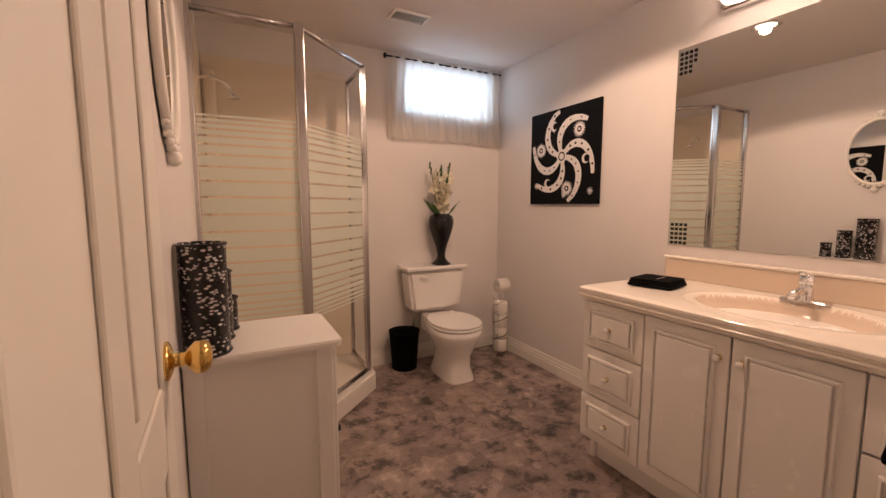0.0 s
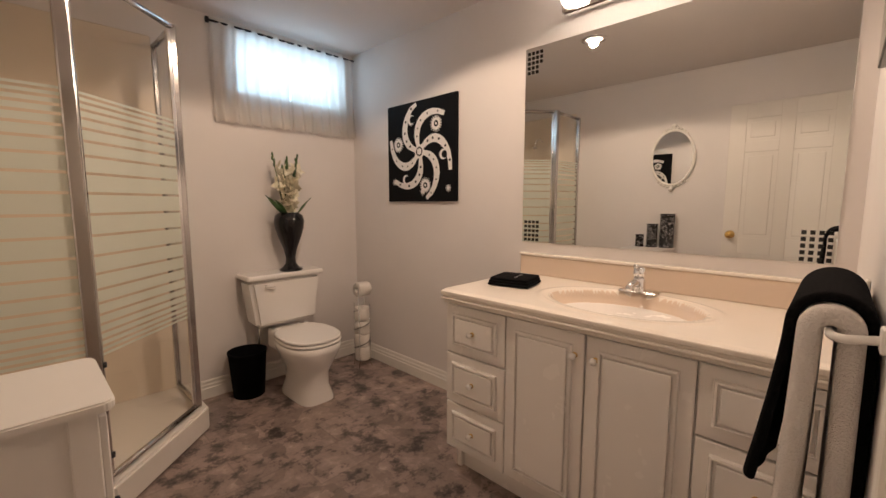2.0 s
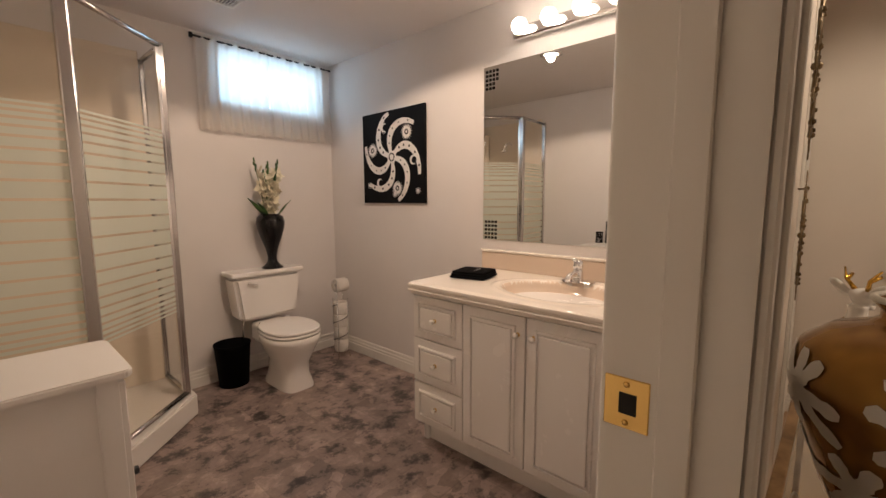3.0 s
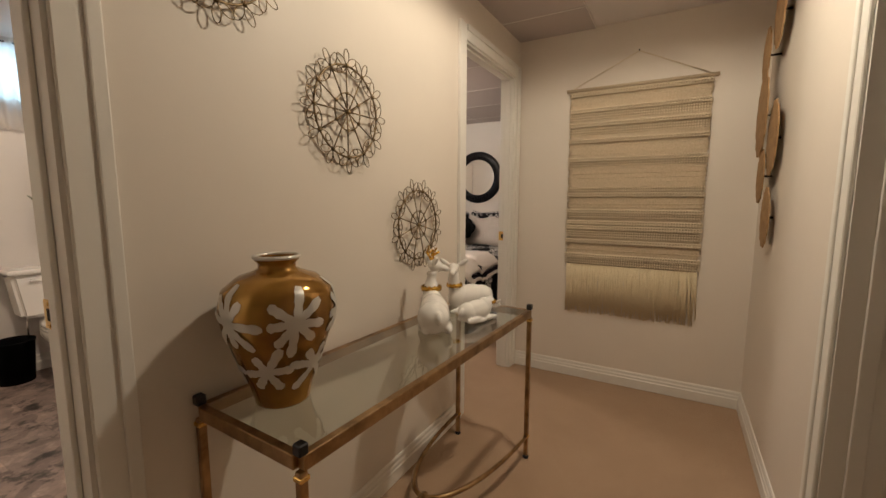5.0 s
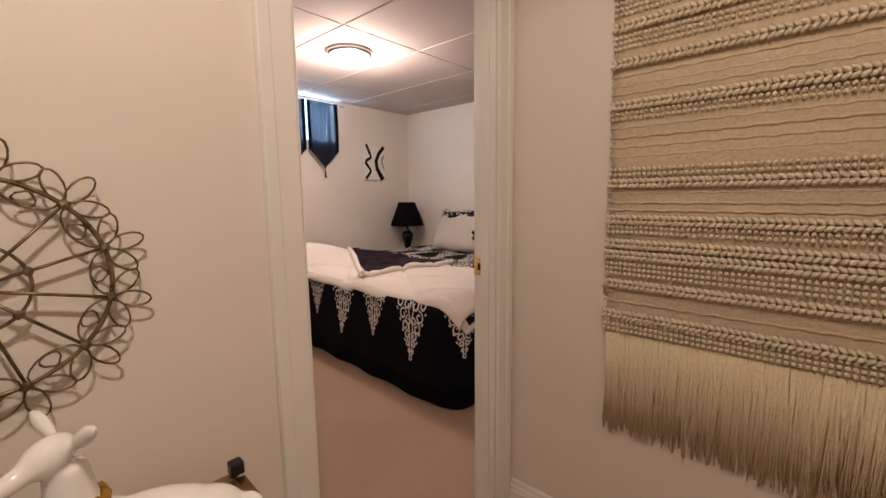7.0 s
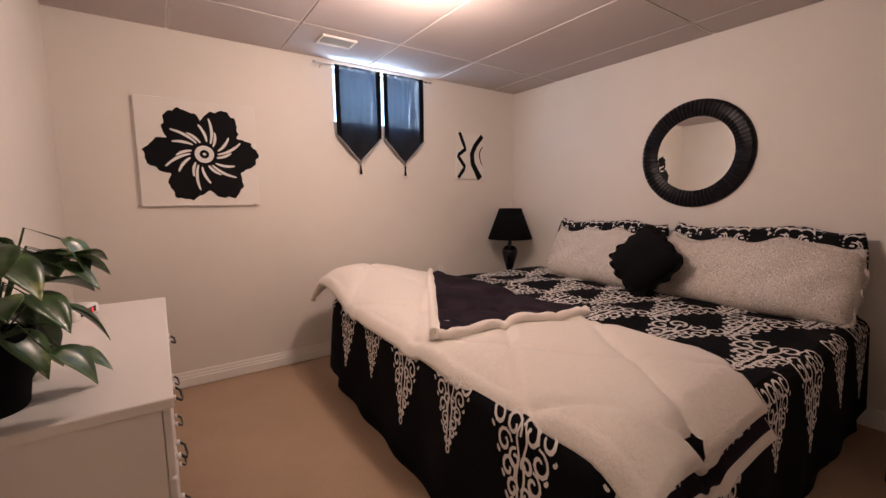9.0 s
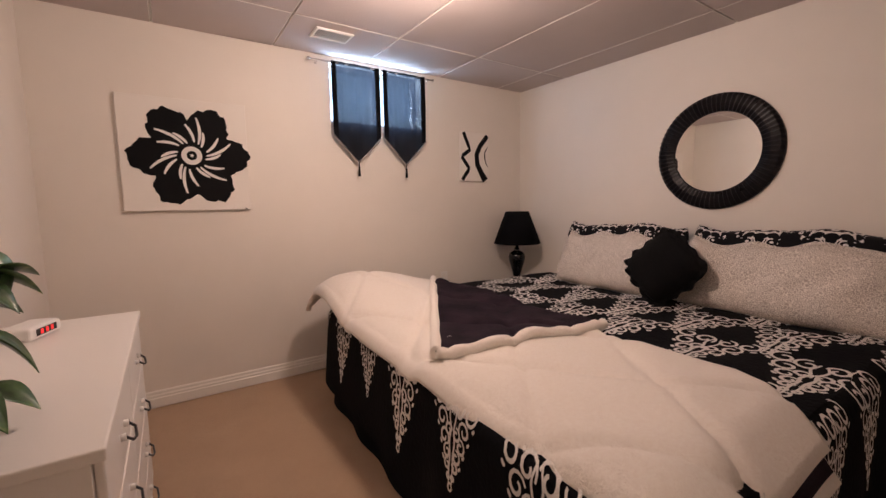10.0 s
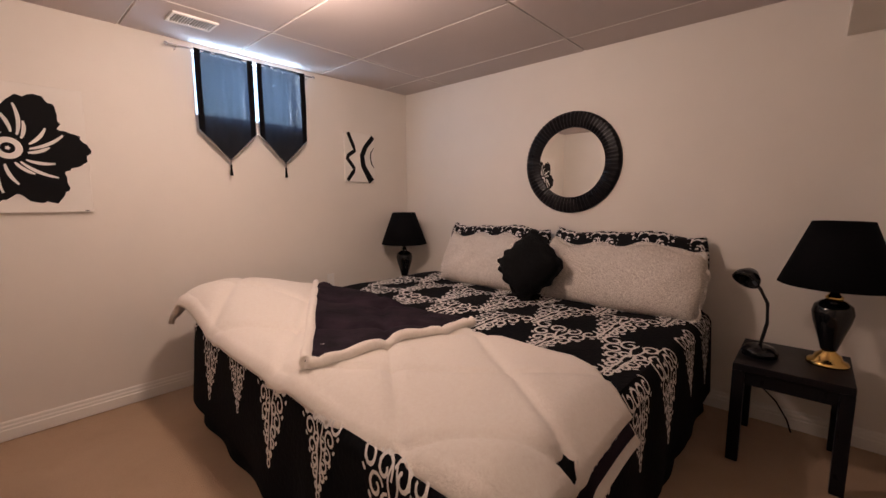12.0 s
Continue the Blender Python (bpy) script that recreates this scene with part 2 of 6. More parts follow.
def mat_jute(name, a, b, scale=90):
    m = Mat(name, a, 0.95)
    f = m.noise(scale, 3)
    m.color(m.mix(f, a, b))
    m.bump(f, 0.7, 0.006)
    return m.m


def mat_lattice_cutout():
    """Black tin with small irregular lighter pebble marks."""
    m = Mat("black_pebbled_tin", (0.01, 0.01, 0.01), 0.25)
    v = m.n("TexVoronoi", Scale=60.0)
    mp = m.n("Mapping")
    mp.inputs["Scale"].default_value = (1, 1, 1.9)
    m.link(m.coords(), mp.inputs[0])
    m.link(mp.outputs[0], v.inputs["Vector"])
    cell = m.math("MULTIPLY", m.math("LESS_THAN", v.outputs["Distance"], 0.36), m.math("GREATER_THAN", m.noise(26, 1), 0.44))
    m.color(m.mix(cell, (0.008, 0.008, 0.009), (0.55, 0.52, 0.52)))
    m.bump(v.outputs["Distance"], 0.6, 0.004)
    return m.m


def mat_leaf():
    m = Mat("pothos_leaf", (0.05, 0.11, 0.03), 0.32)
    m.color(m.ramp(m.noise(16, 3), [(0.4, (0.022, 0.058, 0.016)), (0.6, (0.06, 0.13, 0.035)), (0.72, (0.30, 0.34, 0.12))]))
    return m.m


def mat_gold_vase():
    """Gold-glazed ceramic with broad silvery-white leaf strokes and brown lower wash."""
    m = Mat("gold_glaze", (0.5, 0.3, 0.07), 0.12)
    m.b.inputs["Metallic"].default_value = 0.55
    m.color(m.ramp(m.noise(5, 3), [(0.35, (0.19, 0.085, 0.02)), (0.55, (0.42, 0.22, 0.045)), (0.75, (0.55, 0.34, 0.08))]))
    return m.m


VINYL, CARPET, FLEECE, PLUSH, FUR = mat_vinyl(), mat_carpet(), mat_fleece(), mat_plush(), mat_fur()
DAMASK_TOP = mat_damask("damask_top", 0.34, 0.40, 21.0, -0.12, 0.45)
BLACK_COTTON = mat_jute("black_printed_cotton", (0.003, 0.003, 0.004), (0.006, 0.006, 0.008), 60)
BLACK_COTTON.node_tree.nodes["Principled BSDF"].inputs["Specular IOR Level"].default_value = 0.1
PRINT_WHITE = mat_jute("white_fabric_print", (0.62, 0.58, 0.55), (0.80, 0.76, 0.73), 180)
BROCADE, WIRE, OLD_BRASS = mat_brocade(), mat_wire(), mat_antique_brass()
GLASS, SHOWER_GLASS = mat_glass("clear_glass"), mat_glass("shower_glass", (0.97, 0.96, 0.93))
TABLE_GLASS = mat_glass("table_glass", (0.80, 0.86, 0.80), 0.02, 0.14, 0.8)
SHEER = mat_sheer("white_sheer_cotton", (0.86, 0.82, 0.78), 0.14)
BLACK_CLOTH = mat_sheer("black_satin_cloth", (0.008, 0.011, 0.017), 0.04)
FROST = mat_sheer("frosted_stripe", (0.80, 0.86, 0.79), 0.12)
JUTE_A = mat_jute("undyed_wool", (0.44, 0.35, 0.24), (0.70, 0.58, 0.42))
JUTE_B = mat_jute("cream_wool_braid", (0.66, 0.56, 0.41), (0.86, 0.75, 0.58), 140)
JUTE_C = mat_jute("cream_fringe", (0.68, 0.56, 0.37), (0.88, 0.77, 0.55), 160)
TOWEL_W = mat_jute("white_terry", (0.66, 0.61, 0.58), (0.84, 0.80, 0.76), 300)
TOWEL_B = mat_jute("black_terry", (0.003, 0.003, 0.004), (0.010, 0.010, 0.011), 300)
PAPER = mat_jute("white_tissue", (0.72, 0.67, 0.62), (0.82, 0.78, 0.73), 120)
for dull in (TOWEL_B, FUR):
    dull.node_tree.nodes["Principled BSDF"].inputs["Specular IOR Level"].default_value = 0.06
TIN, LEAF, GOLD_GLAZE = mat_lattice_cutout(), mat_leaf(), mat_gold_vase()
SILVER_LEAF = Mat("silver_leaf_strokes", (0.66, 0.64, 0.60), 0.28, 0.35).m
PETAL = mat_jute("cream_petal", (0.72, 0.66, 0.50), (0.85, 0.80, 0.66), 60)
BULB, LENS = mat_glow("lit_bulb", (1.0, 0.86, 0.70), 14), mat_glow("lit_diffuser", (1.0, 0.88, 0.74), 7)
LED = mat_glow("red_display", (1.0, 0.03, 0.03), 0.8)
DAYGLOW = mat_glow("overcast_daylight", (0.52, 0.80, 1.0), 2.6)
WOOD_BROWN = mat_jute("brown_shell_wood", (0.20, 0.11, 0.05), (0.46, 0.29, 0.14), 24)
GUNMETAL = Mat("dark_gunmetal", (0.05, 0.05, 0.055), 0.3, 0.9).m


# the bathroom is drawn in its own measure and set beside the hallway
BATH, HOUSE = Matrix.Translation((0.24, 0.11, 0)) @ Matrix.Scale(0.96, 4), Matrix.Identity(4)
OR = HOUSE


# ---- mesh helpers ----
def box(bm, x0, x1, y0, y1, z0, z1, bevel=0.0, seg=2, slot=0):
    r = bmesh.ops.create_cube(bm, size=1.0, matrix=Matrix.Translation(((x0 + x1) / 2, (y0 + y1) / 2, (z0 + z1) / 2)) @ Matrix.Diagonal((x1 - x0, y1 - y0, z1 - z0, 1)))
    vs = r["verts"]
    faces = {f for v in vs for f in v.link_faces}
    for f in faces:
        f.material_index = slot
    if bevel > 0:
        edges = list({e for v in vs for e in v.link_edges})
        bmesh.ops.bevel(bm, geom=edges, offset=bevel, segments=seg, affect="EDGES", profile=0.5)
    return bm


def lathe(bm, profile, seg=32, center=(0, 0, 0), sx=1.0, sy=1.0, slot=0):
    """Spin (radius, height) pairs round the z axis; a radius of 0 closes to a pole."""
    rings = []
    for r, z in profile:
        if r <= 1e-6:
            rings.append([bm.verts.new((center[0], center[1], center[2] + z))])
        else:
            rings.append([bm.verts.new((center[0] + sx * r * math.cos(2 * math.pi * i / seg), center[1] + sy * r * math.sin(2 * math.pi * i / seg), center[2] + z)) for i in range(seg)])
    for a, b in zip(rings, rings[1:]):
        for i in range(seg):
            j = (i + 1) % seg
            if len(a) == 1 and len(b) == 1:
                continue
            if len(a) == 1:
                f = bm.faces.new((a[0], b[j], b[i]))
            elif len(b) == 1:
                f = bm.faces.new((a[i], a[j], b[0]))
            else:
                f = bm.faces.new((a[i], a[j], b[j], b[i]))
            f.smooth, f.material_index = True, slot
    return bm


def tube(bm, points, radius, seg=8, closed=False, slot=0, taper=None):
    """A round rod along points."""
    pts = [Vector(p) for p in points]
    n = len(pts)
    rings = []
    for i, p in enumerate(pts):
        a = pts[i - 1] if (i > 0 or closed) else p
        b = pts[(i + 1) % n] if (i < n - 1 or closed) else p
        d = (b - a).normalized()
        side = d.cross(Vector((0.13, 0.21, 1.0)))
        if side.length < 1e-3:
            side = d.cross(Vector((1, 0, 0)))
        side.normalize()
        up = side.cross(d)
        r = radius * (taper(i / max(1, n - 1)) if taper else 1)
        rings.append([bm.verts.new(p + r * (math.cos(2 * math.pi * k / seg) * side + math.sin(2 * math.pi * k / seg) * up)) for k in range(seg)])
    pairs = list(zip(rings, rings[1:])) + ([(rings[-1], rings[0])] if closed else [])
    for a, b in pairs:
        for k in range(seg):
            f = bm.faces.new((a[k], a[(k + 1) % seg], b[(k + 1) % seg], b[k]))
            f.smooth, f.material_index = True, slot
    if not closed:
        for r, flip in ((rings[0], True), (rings[-1], False)):
            f = bm.faces.new(r[::-1] if flip else r)
            f.material_index = slot
    return bm


def sheet(bm, fn, nu, nv, slot=0, uvfn=None):
    """A grid of quads from fn(u, v) with u, v in 0..1; optionally with UVs."""
    vs = [[bm.verts.new(fn(i / nu, j / nv)) for j in range(nv + 1)] for i in range(nu + 1)]
    layer = bm.loops.layers.uv.verify() if uvfn else None
    for i in range(nu):
        for j in range(nv):
            f = bm.faces.new((vs[i][j], vs[i + 1][j], vs[i + 1][j + 1], vs[i][j + 1]))
            f.smooth, f.material_index = True, slot
            if layer:
                for loop, (a, b) in zip(f.loops, ((i, j), (i + 1, j), (i + 1, j + 1), (i, j + 1))):
                    loop[layer].uv = uvfn(a / nu, b / nv)
    return bm


def prism(bm, outline, depth, axis="y", slot=0):
    """A flat outline of (a, b) pairs given depth: axis y puts a on x and b on z; axis x puts a on y and b on z; axis z lies flat."""
    def at(a, b, d):
        return {"y": (a, d, b), "x": (d, a, b), "z": (a, b, d)}[axis]
    lo = [bm.verts.new(at(a, b, 0)) for a, b in outline]
    hi = [bm.verts.new(at(a, b, depth)) for a, b in outline]
    n = len(outline)
    fs = [bm.faces.new(lo[::-1]), bm.faces.new(hi)] + [bm.faces.new((lo[i], lo[(i + 1) % n], hi[(i + 1) % n], hi[i])) for i in range(n)]
    for f in fs:
        f.material_index = slot
    return bm


def finish(name, bm, mats, smooth=False):
    me = bpy.data.meshes.new(name)
    bmesh.ops.recalc_face_normals(bm, faces=bm.faces)
    bm.to_mesh(me)
    bm.free()
    for m in (mats if isinstance(mats, (list, tuple)) else [mats]):
        me.materials.append(m)
    if smooth:
        for p in me.polygons:
            p.use_smooth = True
    return me


def part(name, bm, material, parent, label="", smooth=False, solid=0.0):
    ob = new(name, finish(name, bm, material, smooth))
    ob.parent = parent
    if label:
        tagged(ob, label)
    if solid:
        md = ob.modifiers.new("thickness", "SOLIDIFY")
        md.thickness, md.offset = solid, 0
    return ob


def thing(name, label, category, place=(0, 0, 0), turn=0, group=""):
    ob = new(name)
    ob.empty_display_size = 0.1
    ob.matrix_basis = OR @ pose(*place, 0, 0, turn)
    return tagged(ob, label, category, group)


def single(name, bm, material, label, category, kind="", smooth=False, place=(0, 0, 0), turn=0, group=""):
    ob = new(name, finish(name, bm, material, smooth))
    ob.matrix_basis = OR @ pose(*place, 0, 0, turn)
    return tagged(ob, label, category, group, kind)


B = bmesh.new
def boxm(*a, **k):
    return box(B(), *a, **k)


def structure(name, bm, material, label, category):
    return single(name, bm, material, label, category, "structure")

# ---- structure ----
BX0, BX1, BY0, BY1, BH = -0.229, 2.04, 0.146, 3.093, 2.42
WS, WN = 0.11, 0.25
HX1, HY0, HH = 3.275, -1.31, 2.34
RX0, RX1, RY0, RY1, RH = 2.35, 5.926, -0.40, 3.443, 2.33
D1, D2, DH = (0.02, 0.72), (2.41, 3.185), 2.08


def slab(bm, *a):
    return box(bm, *a)


OR = BATH
b = B()
box(b, BX0 - 0.12, BX0, BY0, BY1, 0, 2.5)
structure("wall_bath_west", b, WALL_BATH, "off-white painted bathroom wall", "wall")
b = B()
for x0, x1, z0, z1 in ((BX0 - 0.12, 1.15, 0, 2.5), (1.93, BX1, 0, 2.5), (1.15, 1.93, 0, 1.98), (1.15, 1.93, 2.34, 2.5)):
    box(b, x0, x1, BY1, BY1 + 0.2, z0, z1)
structure("wall_bath_north", b, WALL_BATH, "off-white painted bathroom wall with a high window", "wall")
structure("wall_bath_east", boxm(BX1, BX1 + 0.10, BY0, BY1 + 0.2, 0, 2.5), WALL_BATH, "off-white painted bathroom wall behind the vanity", "wall")
OR = HOUSE
# the long wall between hall and rooms, in a hall skin, a bath skin and a bedroom skin
for name, y0, y1, mat, x0, x1, label in (("wall_hall_north", WS, WN - 0.08, WALL_HALL, -1.3, HX1, "cream painted hallway wall"),
                                         ("wall_bath_south", WN - 0.08, WN, WALL_BATH, -0.1, 2.29, "off-white painted bathroom wall by the door"),
                                         ("wall_bedroom_south_door", WN - 0.08, WN - 0.05, WALL_BED, 2.29, HX1 + 0.12, "cream painted bedroom wall by the door")):
    b = B()
    cuts = [x0] + [v for d in (D1, D2) for v in d if x0 < d[0] and d[1] < x1] + [x1]
    for i in range(0, len(cuts), 2):
        box(b, cuts[i], cuts[i + 1], y0, y1, 0, 2.5)
    for d in (D1, D2):
        if x0 < d[0] and d[1] < x1:
            box(b, d[0], d[1], y0, y1, DH, 2.5)
    structure(name, b, mat, label, "wall")
structure("wall_hall_east", boxm(HX1, HX1 + 0.06, HY0 - 0.12, WS, 0, 2.5), WALL_HALL, "cream painted wall at the end of the hallway", "wall")
structure("wall_bedroom_stub", boxm(HX1 + 0.06, HX1 + 0.12, RY0 - 0.12, WN - 0.08, 0, 2.5), WALL_BED, "cream painted short bedroom wall", "wall")
b = B()
box(b, 1.85, HX1, HY0 - 0.12, HY0, 0, 2.5)
box(b, -1.3, 1.03, HY0 - 0.12, HY0, 0, 2.5)
box(b, 1.03, 1.85, HY0 - 0.12, HY0, DH, 2.5)
structure("wall_hall_south", b, WALL_HALL, "cream painted hallway wall with a dark doorway", "wall")
structure("wall_hall_west", boxm(-1.42, -1.3, HY0 - 0.12, WN, 0, 2.5), WALL_HALL, "cream painted hallway end wall", "wall")
b = B()
box(b, 0.6, 0.7, -2.6, HY0 - 0.12, 0, 2.5), box(b, 2.2, 2.3, -2.6, HY0 - 0.12, 0, 2.5), box(b, 0.6, 2.3, -2.7, -2.6, 0, 2.5)
structure("wall_side_room", b, WALL_HALL, "painted walls of the unlit room off the hallway", "wall")
structure("wall_bedroom_west", boxm(RX0 - 0.05, RX0, WN - 0.05, RY1, 0, 2.5), WALL_BED, "cream painted bedroom wall", "wall")
b = B()
W2 = (3.99, 4.77, 1.86, 2.30)
for x0, x1, z0, z1 in ((RX0 - 0.05, W2[0], 0, 2.5), (W2[1], RX1 + 0.12, 0, 2.5), (W2[0], W2[1], 0, W2[2]), (W2[0], W2[1], W2[3], 2.5)):
    box(b, x0, x1, RY1, RY1 + 0.2, z0, z1)
structure("wall_bedroom_north", b, WALL_BED, "cream painted bedroom wall with a small high window", "wall")
structure("wall_bedroom_east", boxm(RX1, RX1 + 0.12, RY0 - 0.12, RY1, 0, 2.5), WALL_BED, "cream painted bedroom wall behind the bed", "wall")
structure("wall_bedroom_south", boxm(HX1 + 0.12, RX1, RY0 - 0.12, RY0, 0, 2.5), WALL_BED, "cream painted bedroom wall", "wall")
structure("bulkhead", boxm(HX1 + 0.12, RX1, RY0, 0.227, 2.09, RH), WALL_BED, "boxed-in duct painted cream under the ceiling", "bulkhead")
structure("floor_bath", boxm(0.02, 2.2, WN - 0.08, 3.08, -0.08, 0.0), VINYL, "grey-brown slate-look vinyl floor", "floor")
structure("floor_hall", boxm(-1.3, HX1, -2.6, WN - 0.08, -0.09, -0.002), CARPET, "beige cut-pile carpet", "floor")
structure("floor_bedroom", boxm(2.3, RX1, RY0, RY1, -0.1, -0.004), CARPET, "beige cut-pile bedroom carpet", "floor")
structure("ceiling_bath", boxm(0.02, 2.2, WN, 3.08, BH * 0.96, BH * 0.96 + 0.08), CEIL, "smooth painted bathroom ceiling", "ceiling")
structure("ceiling_hall", boxm(-1.3, HX1, -2.6, WS, HH, HH + 0.08), CEIL, "smooth painted hallway ceiling", "ceiling")
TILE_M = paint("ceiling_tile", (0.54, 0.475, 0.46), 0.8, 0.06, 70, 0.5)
b = B()
box(b, RX0, RX1, RY0, RY1, RH + 0.012, RH + 0.08)
xs = [RX0] + [2.93 + 0.672 * i for i in range(5)] + [RX1]
ys = [RY0, 0.26, 1.57, 2.88, RY1]
for x0, x1 in zip(xs, xs[1:]):
    for y0, y1 in zip(ys, ys[1:]):
        if x1 - x0 > 0.02:
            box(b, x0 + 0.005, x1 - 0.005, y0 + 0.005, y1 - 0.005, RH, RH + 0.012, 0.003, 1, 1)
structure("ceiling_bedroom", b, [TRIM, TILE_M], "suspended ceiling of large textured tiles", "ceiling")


def baseboard(name, x0, y0, x1, y1, side, h=0.105):
    """A moulded skirting board along a wall; side points into the room."""
    b = B()
    prof = [(0, 0), (0.016, 0), (0.016, h * 0.55), (0.012, h * 0.6), (0.012, h * 0.72), (0.008, h * 0.8), (0.008, h * 0.92), (0.004, h), (0, h)]
    d = Vector((x1 - x0, y1 - y0, 0))
    nrm = Vector((side[0], side[1], 0))
    rows = []
    for k in (0, 1):
        rows.append([b.verts.new(Vector((x0, y0, 0)) + d * k + nrm * p + Vector((0, 0, z))) for p, z in prof])
    n = len(prof)
    for i in range(n):
        b.faces.new((rows[0][i], rows[0][(i + 1) % n], rows[1][(i + 1) % n], rows[1][i]))
    b.faces.new(rows[0][::-1]), b.faces.new(rows[1])
    structure(name, b, TRIM, "white moulded wooden skirting board", "baseboard")


OR = BATH
baseboard("baseboard", 0.76, BY1, BX1, BY1, (0, -1), 0.12)
baseboard("baseboard", BX1, 1.47, BX1, BY1 - 0.016, (-1, 0), 0.12)
OR = HOUSE
baseboard("baseboard", HX1, HY0, HX1, WS - 0.016, (-1, 0))
baseboard("baseboard", 0.72, WS, 2.32, WS, (0, -1))
baseboard("baseboard", 1.94, HY0, HX1 - 0.016, HY0, (0, 1))
baseboard("baseboard", RX0, RY1, RX1, RY1, (0, -1))
baseboard("baseboard", RX1, RY0, RX1, RY1 - 0.016, (-1, 0))
baseboard("baseboard", RX0, WN + 0.8, RX0, RY1 - 0.016, (1, 0))


def door_trim(name, d, y0, y1, room_y=True, cw=0.075):
    """Jamb lining, stop and moulded casing on both faces of a doorway."""
    t = thing(name, "white painted door frame with moulded casing", "door frame")
    tagged(t, kind="structure")
    x0, x1 = d
    for nm, a in (("jamb", (x0 - 0.001, x0 + 0.015, y0, y1, 0, DH)), ("jamb", (x1 - 0.015, x1 + 0.001, y0, y1, 0, DH)), ("head_jamb", (x0 + 0.015, x1 - 0.015, y0, y1, DH - 0.015, DH + 0.001))):
        part(nm, boxm(*a), TRIM, t)
    ym = y0 + (y1 - y0) * 0.45
    for nm, a in (("door_stop", (x0 + 0.015, x0 + 0.026, ym - 0.018, ym + 0.018, 0, DH - 0.015)), ("door_stop", (x1 - 0.026, x1 - 0.015, ym - 0.018, ym + 0.018, 0, DH - 0.015)),
                  ("door_stop", (x0 + 0.026, x1 - 0.026, ym - 0.018, ym + 0.018, DH - 0.026, DH - 0.015))):
        part(nm, boxm(*a, bevel=0.002, seg=1), TRIM, t)
    for y, s in ((y0, -1), (y1, 1)):
        for nm, (a0, a1, c0, c1) in (("casing", (x0 - cw, x0 + 0.006, 0, DH + cw)), ("casing", (x1 - 0.006, x1 + cw, 0, DH + cw)), ("casing", (x0 + 0.006, x1 - 0.006, DH - 0.006, DH + cw))):
            b = B()
            ya, yb = sorted((y, y + s * 0.012))
            box(b, a0, a1, ya, yb, c0, c1, 0.003, 1)
            ya, yb = sorted((y + s * 0.010, y + s * 0.019))
            if a1 - a0 < 0.2:
                lo = a0 if a0 < x0 else a1 - 0.03
                box(b, lo, lo + 0.03, ya, yb, c0, c1, 0.004, 2)
            else:
                box(b, a0, a1, ya, yb, c1 - 0.03, c1, 0.004, 2)
            part(nm, b, TRIM, t)
    return t


door_trim("door_1_frame", D1, WS, WN)
door_trim("door_2_frame", D2, WS, WN - 0.05)
door_trim("door_3_frame", (1.03, 1.85), HY0 - 0.12, HY0)


def strike(name, x, y, z):
    t = thing(name, "worn brass strike plate set in the door jamb", "strike plate")
    b = B()
    box(b, x - 0.002, x + 0.001, y - 0.026, y + 0.026, z - 0.032, z + 0.032, 0.001, 1)
    part("plate", b, BRASS, t)
    # a dark box on the plate stands in for the shade in the hole
    part("latch_hole", boxm(x - 0.003, x - 0.0018, y - 0.012, y + 0.008, z - 0.013, z + 0.013), DARK_SHADE_SOIL, t)
    for dz in (-0.024, 0.024):
        b = B()
        lathe(b, [(0, 0), (0.004, 0), (0.003, 0.002), (0, 0.002)], 8)
        bmesh.ops.transform(b, matrix=pose(x - 0.002, y, z + dz, 0, -90, 0), verts=b.verts)
        part("screw", b, BRASS, t)


strike("strike_plate", 0.705, 0.226, 1.0)
strike("strike_plate", 3.17, 0.178, 0.98)


def knob_profile():
    return [(0, 0), (0.032, 0), (0.032, 0.004), (0.024, 0.008), (0.012, 0.012), (0.011, 0.028), (0.018, 0.033), (0.027, 0.042), (0.028, 0.054), (0.022, 0.063), (0.010, 0.067), (0, 0.067)]


def panel_door(name, label, hinge, turn, width=0.735, height=2.05):
    """Six-panel moulded door; leaf runs along +x from the hinge, its face towards -y."""
    t = thing(name, label, "door", (*hinge, 0.01), turn)
    tagged(t, kind="structure")
    st, mid = width * 0.15, width * 0.12
    pw = (width - 2 * st - mid) / 2
    rows = ((0.20, 0.80), (0.93, 1.60), (1.68, height - 0.115))
    b = B()
    box(b, 0, width, -0.012, 0.012, 0, height)
    for y0, y1 in ((-0.018, -0.012), (0.012, 0.018)):
        for x0, x1 in ((0, st), (width - st, width), (st + pw, st + pw + mid)):
            box(b, x0, x1, y0, y1, 0, height, 0.002, 1)
        zs = [0] + [z for r in rows for z in r] + [height]
        for i in range(0, len(zs), 2):
            for x0 in (st, st + pw + mid):
                box(b, x0, x0 + pw, y0, y1, zs[i], zs[i + 1], 0.002, 1)
    part("leaf", b, DOORP, t)
    for z0, z1 in rows:
        for x0 in (st, st + pw + mid):
            b = B()
            box(b, x0 + 0.03, x0 + pw - 0.03, -0.0165, 0.0165, z0 + 0.03, z1 - 0.03, 0.004, 2)
            part("panel", b, DOORP, t)
    for s in (-1, 1):
        b = B()
        lathe(b, knob_profile(), 24)
        bmesh.ops.transform(b, matrix=pose(width - 0.055, s * 0.018, 0.953, 90 if s < 0 else -90, 0, 0), verts=b.verts)
        part("door_knob", b, BRASS, t, "polished brass door knob")
    for z in (0.2, 1.0, 1.85):
        part("hinge", boxm(-0.012, 0.0, -0.02, 0.02, z - 0.045, z + 0.045, bevel=0.002, seg=1), BRASS, t)
    return t


panel_door("door_1", "white six-panel door standing open with brass knob", (0.042, 0.268), 91.0, 0.72, 1.97)
